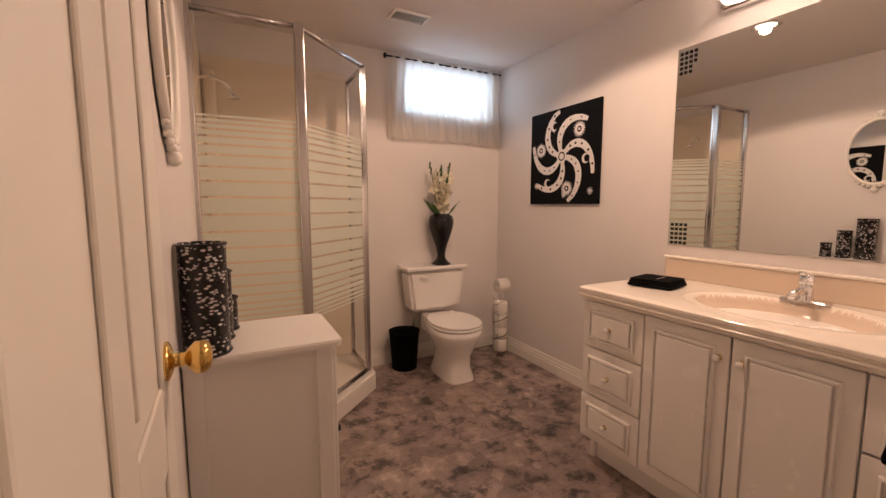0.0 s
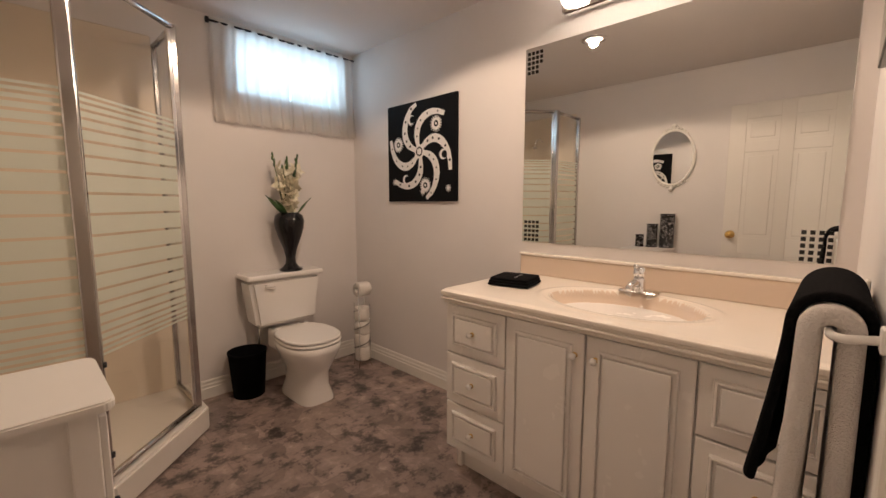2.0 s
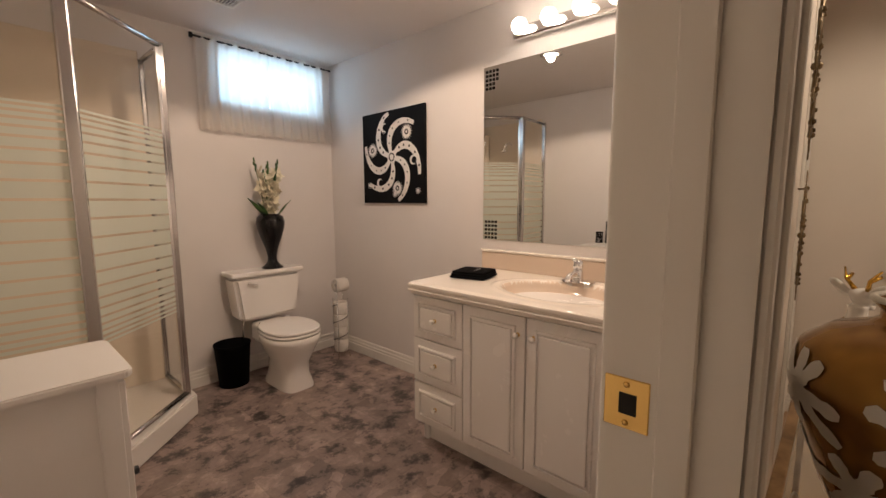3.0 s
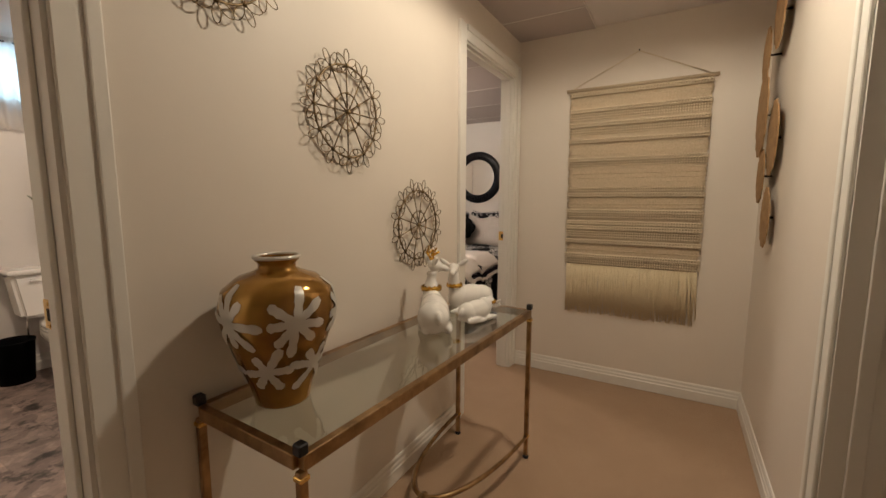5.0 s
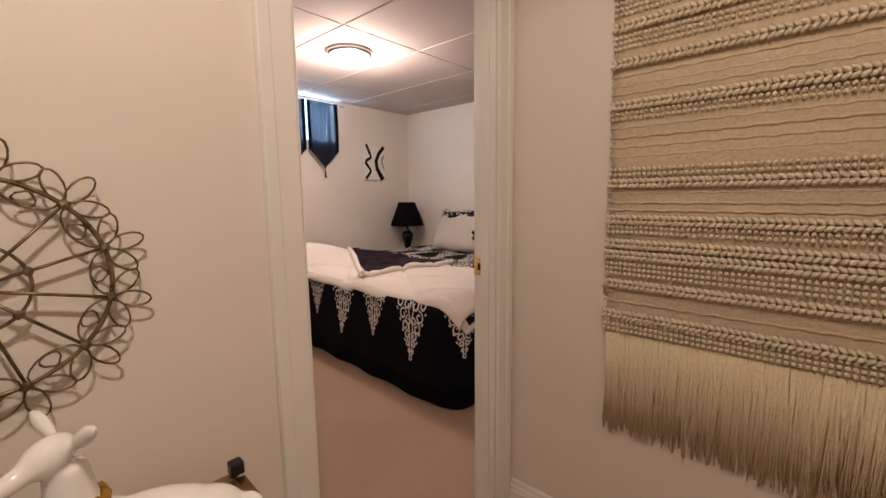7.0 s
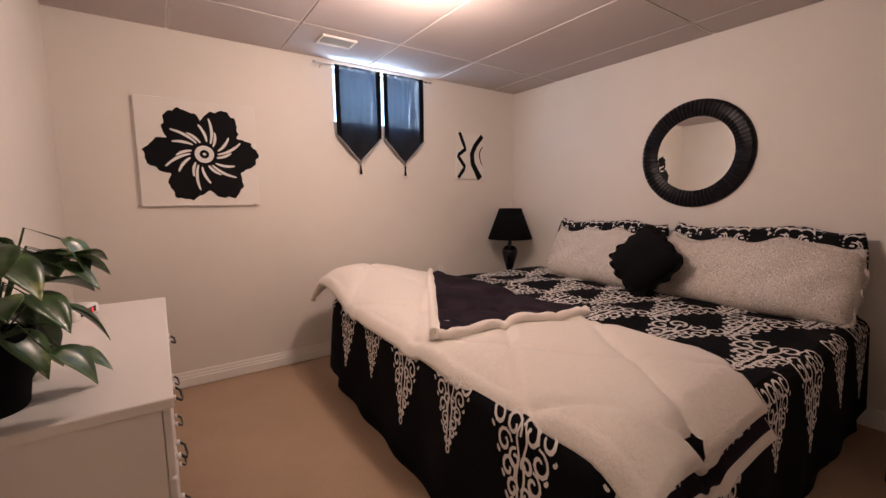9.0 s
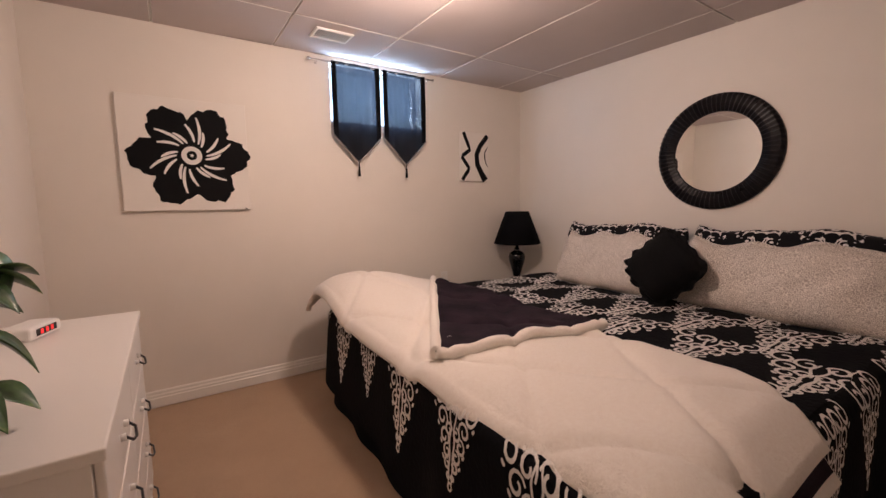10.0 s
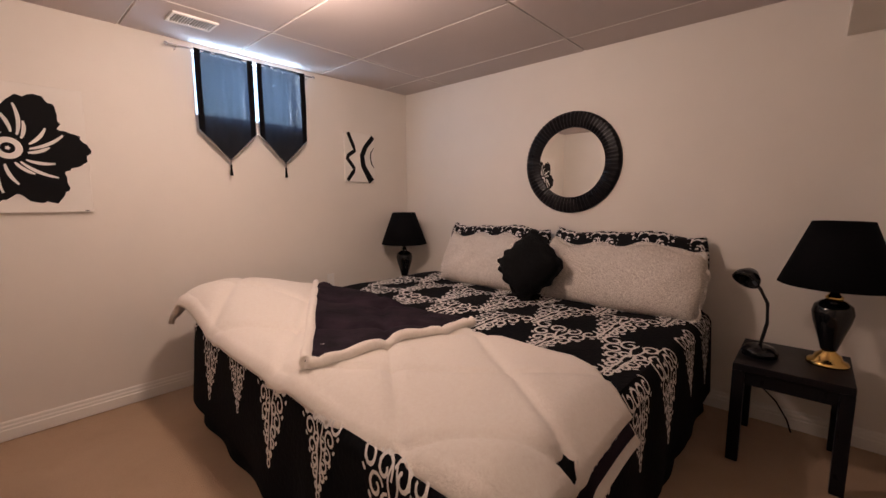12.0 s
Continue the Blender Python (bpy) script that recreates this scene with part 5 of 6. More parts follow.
def wire_wheel():
    t = thing("wire_wall_wheel", "round bronze wire wall ornament with looped petals", "wall decor", (1.482, WS - 0.022, 1.54), group="wire wheels on the hallway wall")
    def circ(r, n=48, y=0.0):
        return [(r * math.cos(2 * math.pi * i / n), y, r * math.sin(2 * math.pi * i / n)) for i in range(n)]
    part("outer_ring", tube(B(), circ(0.152), 0.0035, 6, True), WIRE, t)
    part("inner_ring", tube(B(), circ(0.062, 32), 0.0025, 6, True), WIRE, t)
    for k in range(12):
        a = 2 * math.pi * k / 12
        c, s = math.cos(a), math.sin(a)
        part("spoke", tube(B(), [(0.0, 0.002, 0.0), (0.152 * c, 0.002, 0.152 * s)] if k % 2 else [(0.0, -0.002, 0.0), (0.152 * c, -0.002, 0.152 * s)], 0.0025, 5), WIRE, t)
        b = B()
        bmesh.ops.create_icosphere(b, subdivisions=1, radius=0.008, matrix=Matrix.Translation((0.152 * c, -0.002, 0.152 * s)))
        for j in range(5):
            d = a + (j - 2) * 1.05
            cx, cz = 0.152 * c + 0.030 * math.cos(d), 0.152 * s + 0.030 * math.sin(d)
            tube(b, [(cx + 0.024 * math.cos(d) * math.cos(q) - 0.012 * math.sin(d) * math.sin(q), 0, cz + 0.024 * math.sin(d) * math.cos(q) + 0.012 * math.cos(d) * math.sin(q)) for q in (i * math.pi / 6 for i in range(12))], 0.0017, 4, True)
        part("flower_loop", b, WIRE, t)
        if k % 2:
            b = B()
            bmesh.ops.create_icosphere(b, subdivisions=1, radius=0.0075, matrix=Matrix.Translation((0.062 * c, 0, 0.062 * s)))
            part("bead", b, WIRE, t)
    b = B()
    bmesh.ops.create_icosphere(b, subdivisions=2, radius=0.011)
    part("hub", b, WIRE, t)
    part("wall_hook", tube(B(), [(0, 0, 0.15), (0, 0.02, 0.15)], 0.003, 6), WIRE, t)
    copy_thing(t, pose(1.922, WS - 0.022, 1.13, 0, 14, 0))
    copy_thing(t, pose(1.032, WS - 0.022, 1.875, 0, 31, 0))


wire_wheel()


def tapestry():
    t = thing("woven_wall_hanging", "undyed woven wool wall hanging with long fringe", "wall hanging")
    x, y0, y1, zt, zb = HX1 - 0.012, -1.052, -0.255, 1.945, 0.80
    rnd = random.Random(3)
    b = B()
    sheet(b, lambda u, v: (x + 0.002 * math.sin(v * 70), y0 + (y1 - y0) * u + (0.004 * math.sin(v * 90) if u in (0, 1) else 0) + 0.012 * (0.5 - u) * v * 2, zt + (zb - zt) * v), 24, 60)
    part("woven_ground", b, JUTE_A, t, solid=0.008)
    part("dowel", tube(B(), [(x - 0.004, y0 - 0.025, zt + 0.008), (x - 0.004, y1 + 0.025, zt + 0.008)], 0.011, 10), JUTE_A, t)
    part("hanging_cord", tube(B(), [(x, y0, zt + 0.012), (x + 0.004, -0.654, 2.148), (x, y1, zt + 0.012)], 0.0025, 6), JUTE_B, t)
    part("nail", tube(B(), [(x - 0.012, -0.654, 2.15), (HX1, -0.654, 2.15)], 0.004, 8), GUNMETAL, t)
    def braid(z):
        b = B()
        n = 52
        for i in range(n):
            y = y0 + (y1 - y0) * (i + 0.5) / n
            for s in (-1, 1):
                bmesh.ops.create_icosphere(b, subdivisions=1, radius=1, matrix=pose(x - 0.016, y, z + s * 0.0075, s * 38, 0, 0) @ Matrix.Diagonal((0.012, 0.0125, 0.0065, 1)))
        tagged(part("braid", b, JUTE_B, t, smooth=True), kind="stuff")
    def nubs(z, rows=3):
        b = B()
        n = 58
        for r in range(rows):
            for i in range(n):
                y = y0 + (y1 - y0) * (i + 0.5) / n
                bmesh.ops.create_icosphere(b, subdivisions=1, radius=1, matrix=Matrix.Translation((x - 0.011, y, z - r * 0.0155)) @ Matrix.Diagonal((0.011, 0.0058, 0.0066, 1)))
        tagged(part("nub_band", b, JUTE_B, t, smooth=True), kind="stuff")
    for f in (0.02, 0.11, 0.19, 0.28, 0.385, 0.585, 0.68, 0.745, 0.775, 0.855, 0.94):
        braid(zt + (zb - zt) * f)
    for f, r in ((0.132, 3), (0.215, 3), (0.405, 2), (0.548, 2), (0.70, 2), (0.80, 3), (0.957, 3)):
        nubs(zt + (zb - zt) * f, r)
    for f in (0.055, 0.075, 0.31, 0.335, 0.355, 0.44, 0.465, 0.49, 0.515, 0.61, 0.635, 0.655, 0.88, 0.905):
        z = zt + (zb - zt) * f
        part("ridge", tube(B(), [(x - 0.004, y0 + (y1 - y0) * i / 40, z + 0.002 * math.sin(i * 2.1)) for i in range(41)], 0.004, 5), JUTE_A, t)
    b = B()
    for i in range(560):
        y = y0 + 0.012 + (y1 - y0 - 0.024) * rnd.random()
        L = 0.30 + rnd.uniform(-0.05, 0.035)
        d = rnd.uniform(-0.018, 0.018)
        xo = rnd.uniform(-0.012, 0.0)
        tube(b, [(x + xo * 0.4, y, zb + 0.006), (x + xo, y + d * 0.4, zb - L * 0.4), (x + xo + 0.003 * math.sin(i), y + d, zb - L)], 0.0036, 4, taper=lambda u: 1.15 - 0.4 * u)
    fr = part("fringe", b, JUTE_C, t)
    tagged(fr, kind="stuff")


tapestry()


def shell_art():
    """Overlapping scalloped shell plates on standoffs, stacked down the wall."""
    t = thing("metal_wall_sculpture", "stacked scalloped brown metal discs fixed to the wall", "wall sculpture")
    for k, (x, z, r, d) in enumerate(((2.86, 2.10, 0.16, 0.045), (3.02, 1.95, 0.13, 0.06), (3.0, 1.66, 0.20, 0.06), (2.84, 1.53, 0.17, 0.035), (2.96, 1.36, 0.13, 0.05), (2.84, 1.16, 0.14, 0.035))):
        b = B()
        n = 56
        c = b.verts.new((x, HY0 + d + 0.012, z))
        c2 = b.verts.new((x, HY0 + d, z))
        ring, back = [], []
        for i in range(n):
            a = 2 * math.pi * i / n
            rr = r * (1 + (0.035 if i % 4 < 2 else -0.035))
            ring.append(b.verts.new((x + 0.72 * rr * math.cos(a), HY0 + d, z + rr * math.sin(a))))
            back.append(b.verts.new((x + 0.72 * rr * math.cos(a), HY0 + d - 0.006, z + rr * math.sin(a))))
        for i in range(n):
            j = (i + 1) % n
            b.faces.new((c, ring[i], ring[j])), b.faces.new((ring[i], back[i], back[j], ring[j])), b.faces.new((c2, back[j], back[i]))
        p = part("disc", b, WOOD_BROWN, t)
        part("standoff", tube(B(), [(x, HY0, z), (x, HY0 + d, z)], 0.006, 8), GUNMETAL, p)


shell_art()
hl = thing("hall_ceiling_light", "small round recessed ceiling light", "ceiling light", (1.9, -0.75, HH))
part("trim_ring", lathe(B(), [(0.085, -0.001), (0.085, -0.006), (0.064, -0.009), (0.062, -0.002)], 32), TRIM, hl)


# ---- bedroom things ----
FX, TOPZ, BYS, BYN = 3.70, 0.615, 0.70, 2.97


def foot_x(y):
    return 3.635 + (y - 0.7) * 0.043


def perimeter(s, out):
    """Walk round the bed's open sides: north head corner, foot, south head corner."""
    r = 0.16
    x1, yn, ys = 5.80, BYN + out, BYS - out
    fn, fs = foot_x(yn) - out, foot_x(ys) - out
    pts = [(x1, yn), (fn + r, yn)]
    pts += [(fn + r - r * math.sin(a), yn - r + r * math.cos(a)) for a in (i * math.pi / 16 for i in range(1, 9))]
    pts += [(fs, ys + r)]
    pts += [(fs + r - r * math.cos(a), ys + r - r * math.sin(a)) for a in (i * math.pi / 16 for i in range(1, 9))]
    pts += [(x1, ys)]
    d = [0]
    for p, q in zip(pts, pts[1:]):
        d.append(d[-1] + math.dist(p, q))
    want = s * d[-1]
    for i in range(len(pts) - 1):
        if want <= d[i + 1] or i == len(pts) - 2:
            k = (want - d[i]) / (d[i + 1] - d[i])
            return pts[i][0] + (pts[i + 1][0] - pts[i][0]) * k, pts[i][1] + (pts[i + 1][1] - pts[i][1]) * k, want
    return (*pts[-1], want)


def lift(fn, u, v):
    """A point of a hanging cloth, raised a little off its outer face."""
    u = max(0.002, min(0.998, u))
    p, a, d = Vector(fn(u, v)), Vector(fn(u + 0.001, v)), Vector(fn(u, v + 0.01))
    n = (a - p).cross(d - p).normalized()
    mid = Vector((4.75, 1.83, 0.3))
    if n.dot(p - mid) < 0:
        n = -n
    return tuple(p + n * 0.004)


def scroll_motif(bm, at, seed):
    """A pendant of paired curling scrolls: at(p, q) takes p across (-1 to 1) and q down (0 to 1) to the cloth."""
    rnd = random.Random(seed)

    def stroke(pts, w):
        L, Rr = [], []
        n = len(pts)
        for i, (p, q) in enumerate(pts):
            a, c = pts[max(0, i - 1)], pts[min(n - 1, i + 1)]
            d = Vector((c[0] - a[0], (c[1] - a[1]) * 2.1))
            d = d.normalized() if d.length > 1e-6 else Vector((1, 0))
            k = w * (0.45 + 0.5 * math.sin(math.pi * (0.1 + 0.8 * i / (n - 1))))
            L.append(bm.verts.new(at(p - d.y * k, q + d.x * k / 2.1)))
            Rr.append(bm.verts.new(at(p + d.y * k, q - d.x * k / 2.1)))
        for i in range(n - 1):
            bm.faces.new((L[i], L[i + 1], Rr[i + 1], Rr[i])).smooth = True

    def curl(px, q, r, side, turns, start, w):
        stroke([(side * (px + r * (1 - 0.72 * u) * math.cos(start + turns * 2 * math.pi * u)), q + r * 0.48 * (1 - 0.72 * u) * math.sin(start + turns * 2 * math.pi * u)) for u in (i / 13 for i in range(14))], w)

    for side in (-1, 1):
        for q, px, r in ((0.07, 0.68, 0.27), (0.10, 0.25, 0.24), (0.27, 0.50, 0.25), (0.36, 0.17, 0.18), (0.46, 0.36, 0.21), (0.60, 0.20, 0.18), (0.73, 0.16, 0.13), (0.85, 0.09, 0.08)):
            curl(px, q, r * rnd.uniform(0.92, 1.08), side, 1.15, rnd.choice((2.6, 3.4, 4.6)), 0.040)
        stroke([(side * (0.06 + 0.10 * math.sin(u * 9.4) ** 2 * (1 - u)), 0.03 + 0.90 * u) for u in (i / 18 for i in range(19))], 0.034)
        for q, px in ((0.20, 0.82), (0.38, 0.62), (0.55, 0.44), (0.70, 0.30)):
            stroke([(side * (px + 0.10 * u), q - 0.055 * u * u + 0.02 * u) for u in (0, 0.35, 0.7, 1.0)], 0.042)
    stroke([(0.075 * math.cos(a), 0.955 + 0.042 * math.sin(a)) for a in (i * math.pi / 5 for i in range(11))], 0.034)


def bed():
    t = thing("bed", "king bed standing against the wall", "bed")
    part("mattress", boxm(3.82, 5.86, BYS + 0.06, BYN - 0.06, 0.30, 0.585, bevel=0.05, seg=3), CANVAS_WHITE, t)
    part("box_base", boxm(3.86, 5.86, BYS + 0.08, BYN - 0.08, 0.02, 0.30), BLACK_MATT, t)
    b = B()
    sheet(b, lambda u, v: (*perimeter(u, -0.02 + 0.03 * v + 0.010 * v * math.sin(u * 95))[:2], 0.32 * (1 - v) + 0.003), 190, 5)
    part("bed_skirt", b, BLACK_MATT, t)
    c = thing("comforter", "black comforter printed with white scrollwork on the bed", "comforter")
    def topz(x, y):
        return TOPZ + 0.006 * math.sin(x * 9 + 2 * math.sin(y * 5)) + 0.005 * math.sin(y * 13 + x * 4)
    b = B()
    def top(u, v):
        y = BYS + 0.03 + (BYN - BYS - 0.06) * v
        x = foot_x(y) + 0.03 + (5.82 - foot_x(y) - 0.03) * u
        return x, y, topz(x, y)
    sheet(b, top, 60, 60, uvfn=lambda u, v: (2.3 * v, 2.1 * u))
    def side(u, v):
        bend = min(1.0, v / 0.14)
        out = -0.035 + 0.05 * math.sin(bend * math.pi / 2) + 0.035 * v + 0.014 * max(0, v - 0.2) * math.sin(u * 70 + 2 * math.sin(u * 23))
        z = TOPZ - 0.045 * (1 - math.cos(bend * math.pi / 2)) - (v - 0.14 * bend) * 0.50
        x, y, w = perimeter(u, out)
        if v == 0:
            z = topz(x, y)
        return x, y, z
    sheet(b, side, 200, 14, 1, uvfn=lambda u, v: (perimeter(u, 0)[2], 0.42 * (1 - v) + 0.005))
    part("cover", b, BLACK_COTTON, c)
    span = perimeter(1, 0)[2]
    count = 17
    for k in range(count):
        u0 = (k + 0.5) / count
        drop = B()
        long = 0.60 if k % 2 else 0.74
        scroll_motif(drop, lambda p, q, u0=u0, long=long, k=k: lift(side, u0 + p * (0.125 if k % 2 else 0.145) / span, 0.03 + long * q), k)
        part("printed_pendant", drop, PRINT_WHITE, c, "white printed scrollwork")
    for r in range(5):
        for k in range(6):
            vy = (k + (0.75 if r % 2 else 0.25)) / 6
            ux = 0.98 - r * 0.185
            if vy < 0.99:
                field = B()
                scroll_motif(field, lambda p, q, vy=vy, ux=ux: tuple(Vector(top(max(0.01, min(0.99, ux - 0.215 * q)), max(0.003, min(0.997, vy + p * 0.082)))) + Vector((0, 0, 0.003))), r + k)
                part("printed_cluster", field, PRINT_WHITE, c, "white printed scrollwork")


bed()


def throw_height(x, y):
    z = TOPZ + 0.045 + 0.15 * math.exp(-((y - 2.82) / 0.36) ** 2 - ((x - 3.95) / 0.38) ** 2)
    # quilting seams press lines into the pile
    for a, bq in ((0.8, 0.6), (0.8, -0.6)):
        q = (x * a + y * bq) / 0.42
        z -= 0.022 * math.exp(-(((q - math.floor(q)) - 0.5) / 0.05) ** 2)
    return z + 0.007 * math.sin(x * 11 + 1.7 * math.sin(y * 6)) + 0.006 * math.sin(y * 9)


def throw():
    t = thing("throw_blanket", "cream fleece throw with dark plush reverse across the bed foot", "blanket")
    def cloth(u, v, lift=0.0, y0=0.67, y1=3.20, back=4.50):
        y = y0 + (y1 - y0) * u
        fx = foot_x(y) + 0.055 - 0.03 * (y - 0.6)
        bk = back - 0.22 * max(0, (0.95 - y) / 0.35)
        L = bk - fx
        s = v * (L + 0.07)
        sag = 0.0
        if y > 2.98:
            sag = 0.45 * (y - 2.98) ** 1.3
        if y < 0.80:
            sag = 1.2 * (0.80 - y) ** 1.3
        if s < L:
            x = bk - s
            z = throw_height(x, y)
            e = min(1, (L - s) / 0.10)
            z -= 0.03 * (1 - e) ** 2
        else:
            k = s - L
            x = fx - 0.035 * math.sin(min(1.0, k / 0.08) * math.pi / 2)
            z = throw_height(fx, y) - 0.03 - max(0, k - 0.02) * 0.95
        return x, y, z - sag + lift
    b = B()
    sheet(b, cloth, 110, 64)
    part("fleece_face", b, FLEECE, t, solid=0.032)
    b = B()
    sheet(b, lambda u, v: cloth(u, v * 0.86, -0.036, 0.655, 0.75, 4.515), 10, 50)
    part("plush_reverse", b, PLUSH, t, solid=0.012)
    part("fleece_under", sheet(B(), lambda u, v: cloth(u, v * 0.93, -0.048, 0.64, 0.77, 4.53), 10, 50), FLEECE, t, solid=0.016)
    A, Bp, C = Vector((4.54, 2.93, 0)), Vector((3.72, 1.63, 0)), Vector((4.56, 1.50, 0))
    def tri(u, v):
        p = Bp + (A - Bp) * u * (1 - v) + (C - Bp) * u * v
        return p.x, p.y, throw_height(p.x, p.y) + 0.036 + 0.010 * math.sin(u * 14 + v * 5) * math.sin(v * 9) * u
    part("folded_reverse", sheet(B(), tri, 40, 30), PLUSH, t, "dark plum plush folded back", solid=0.008)
    for P, Q in ((Bp, A), (Bp, C)):
        pts = [P + (Q - P) * i / 30 for i in range(31)]
        part("rolled_hem", tube(B(), [(p.x, p.y, throw_height(p.x, p.y) + 0.030 + 0.006 * math.sin(i * 0.9)) for i, p in enumerate(pts)], 0.024, 10), FLEECE, t)
    part("label_tag", boxm(3.83, 3.87, 1.72, 1.75, throw_height(3.85, 1.73) + 0.036, throw_height(3.85, 1.73) + 0.040), CANVAS_WHITE, t)


throw()


def pillow(name, label, mat, w, h, d, place, tilt, spin=0, yaw=0, group="", flange=0.0, cat="pillow", soft=0.07, sag=0.0):
    """A stuffed cushion standing on its long edge, facing -x, leaning back by tilt."""
    t = thing(name, label, cat, group=group)
    t.matrix_basis = pose(*place) @ pose(0, 0, 0, 0, 0, yaw) @ pose(0, 0, 0, 0, tilt, 0) @ pose(0, 0, 0, spin, 0, 0)
    b = B()
    n = 26

    def slump(a, c):
        return sag * max(0, c) * (0.5 * math.sin(a * 4.3 + w * 9) + 0.35 * math.sin(a * 9.1 + w * 5) + 0.7 * a ** 6 - 0.4)
    for s in (-1, 1):
        def side(u, v, s=s):
            a, c = 2 * u - 1, 2 * v - 1
            puff = ((1 - a ** 4) * (1 - c ** 4)) ** 0.55
            pin = 1 - soft * (a * a * c * c)
            crease = 0.006 * math.sin(a * 9 + c * 4) * (1 - puff) + sag * 0.35 * math.sin(a * 13 + 3 * c + math.sin(c * 5)) * puff * (0.4 + a * a)
            return s * d / 2 * puff + crease, a * w / 2 * pin, c * h / 2 * pin + slump(a, c)
        sheet(b, side, n, n, uvfn=lambda u, v: (u * w * 1.1, v * h * 1.1))
    bmesh.ops.remove_doubles(b, verts=b.verts, dist=0.001)
    p = part("case", b, mat, t)
    if flange:
        b = B()
        m = 160
        ring = []
        for k in (0, 1):
            row = []
            for i in range(m):
                q = i / m * 4
                e, f = int(q), q - int(q)
                a, c = ((2 * f - 1, -1), (1, 2 * f - 1), (1 - 2 * f, 1), (-1, 1 - 2 * f))[e]
                fray = 1 - soft * 0.9 * a * a * c * c
                out = k * flange * (1 + 0.22 * math.sin(i * 0.62) + 0.16 * math.sin(i * 0.29))
                row.append(b.verts.new((0.014 * k * math.sin(i * 0.7), a * (w / 2 * 0.94 + out) * fray, c * (h / 2 * 0.94 + out) * fray + slump(a, c))))
            ring.append(row)
        for i in range(m):
            b.faces.new((ring[0][i], ring[0][(i + 1) % m], ring[1][(i + 1) % m], ring[1][i])).smooth = True
        part("ruffle", b, mat, t, solid=0.006)
    return t


for py in (2.24, 1.22):
    pillow("pillow_sham", "black and white scroll-printed pillow sham against the wall", DAMASK_TOP, 1.02, 0.50, 0.16, (5.80, py, 0.835), 12, group="shams at the head of the bed", sag=0.022)
pillow("bed_pillow", "grey brocade pillow with frilled edge on the bed", BROCADE, 0.92, 0.44, 0.20, (5.645, 2.20, 0.80), 24, group="grey pillows", flange=0.03, sag=0.035)
pillow("bed_pillow", "grey brocade pillow with frilled edge on the bed", BROCADE, 1.02, 0.44, 0.20, (5.645, 1.20, 0.795), 24, group="grey pillows", flange=0.03, sag=0.035)
pillow("throw_cushion", "black furry square cushion leaning on its corner", FUR, 0.365, 0.365, 0.19, (5.43, 1.70, 0.842), 20, 43, flange=0.032, cat="cushion", soft=0.13)


def lamp_thing(place, base_brass):
    """Table lamp: urn body, brass fittings, tapered black shade."""
    t = thing("table_lamp", "black urn table lamp with tapered black fabric shade", "lamp", place, group="bedside lamps")
    part("foot", lathe(B(), [(0, 0), (0.078, 0), (0.08, 0.008), (0.074, 0.02), (0.055, 0.028), (0.05, 0.045), (0.028, 0.062), (0.026, 0.075), (0, 0.075)], 32), BRASS, t, "polished brass foot")
    part("urn", lathe(B(), [(0, 0.07), (0.030, 0.072), (0.034, 0.085), (0.052, 0.15), (0.070, 0.21), (0.078, 0.255), (0.070, 0.29), (0.045, 0.31), (0.03, 0.318), (0, 0.318)], 32), BLACK_GLOSS, t)
    part("neck", lathe(B(), [(0.0, 0.315), (0.030, 0.317), (0.034, 0.328), (0.022, 0.34), (0.014, 0.355), (0.018, 0.40), (0.008, 0.41), (0.006, 0.55), (0, 0.55)], 24), BRASS if base_brass else CHROME, t)
    part("shade", lathe(B(), [(0.215, 0.385), (0.218, 0.387), (0.109, 0.685), (0.104, 0.685), (0.212, 0.389)], 48), BLACK_MATT, t, "tapered black fabric shade")
    part("shade_lining", lathe(B(), [(0.0, 0.55), (0.01, 0.56), (0.0, 0.57)], 12), BRASS, t)
    part("spider", tube(B(), [(-0.128, 0, 0.62), (0, 0, 0.615), (0.128, 0, 0.62)], 0.003, 6), BRASS, t)


def nightstand(x0, x1, y0, y1, h):
    t = thing("nightstand", "small black lacquered side table", "nightstand", group="bedside tables")
    part("tabletop", boxm(x0, x1, y0, y1, h - 0.035, h, bevel=0.004), BLACK_WOOD, t)
    for a in ((x0 + 0.03, x1 - 0.03, y0 + 0.012, y0 + 0.03), (x0 + 0.03, x1 - 0.03, y1 - 0.03, y1 - 0.012)):
        part("apron", boxm(*a, h - 0.10, h - 0.035), BLACK_WOOD, t)
    for a in ((x0 + 0.012, x0 + 0.03, y0 + 0.05, y1 - 0.05), (x1 - 0.03, x1 - 0.012, y0 + 0.05, y1 - 0.05)):
        part("apron", boxm(*a, h - 0.10, h - 0.035), BLACK_WOOD, t)
    for x in (x0, x1 - 0.05):
        for y in (y0, y1 - 0.05):
            part("leg", boxm(x, x + 0.05, y, y + 0.05, 0, h - 0.035, bevel=0.003, seg=1), BLACK_WOOD, t)


nightstand(5.35, 5.82, 0.085, 0.515, 0.50)
nightstand(5.44, 5.88, 3.0, 3.41, 0.48)
lamp_thing((5.63, 0.175, 0.50), True)
lamp_thing((5.66, 3.205, 0.48), False)


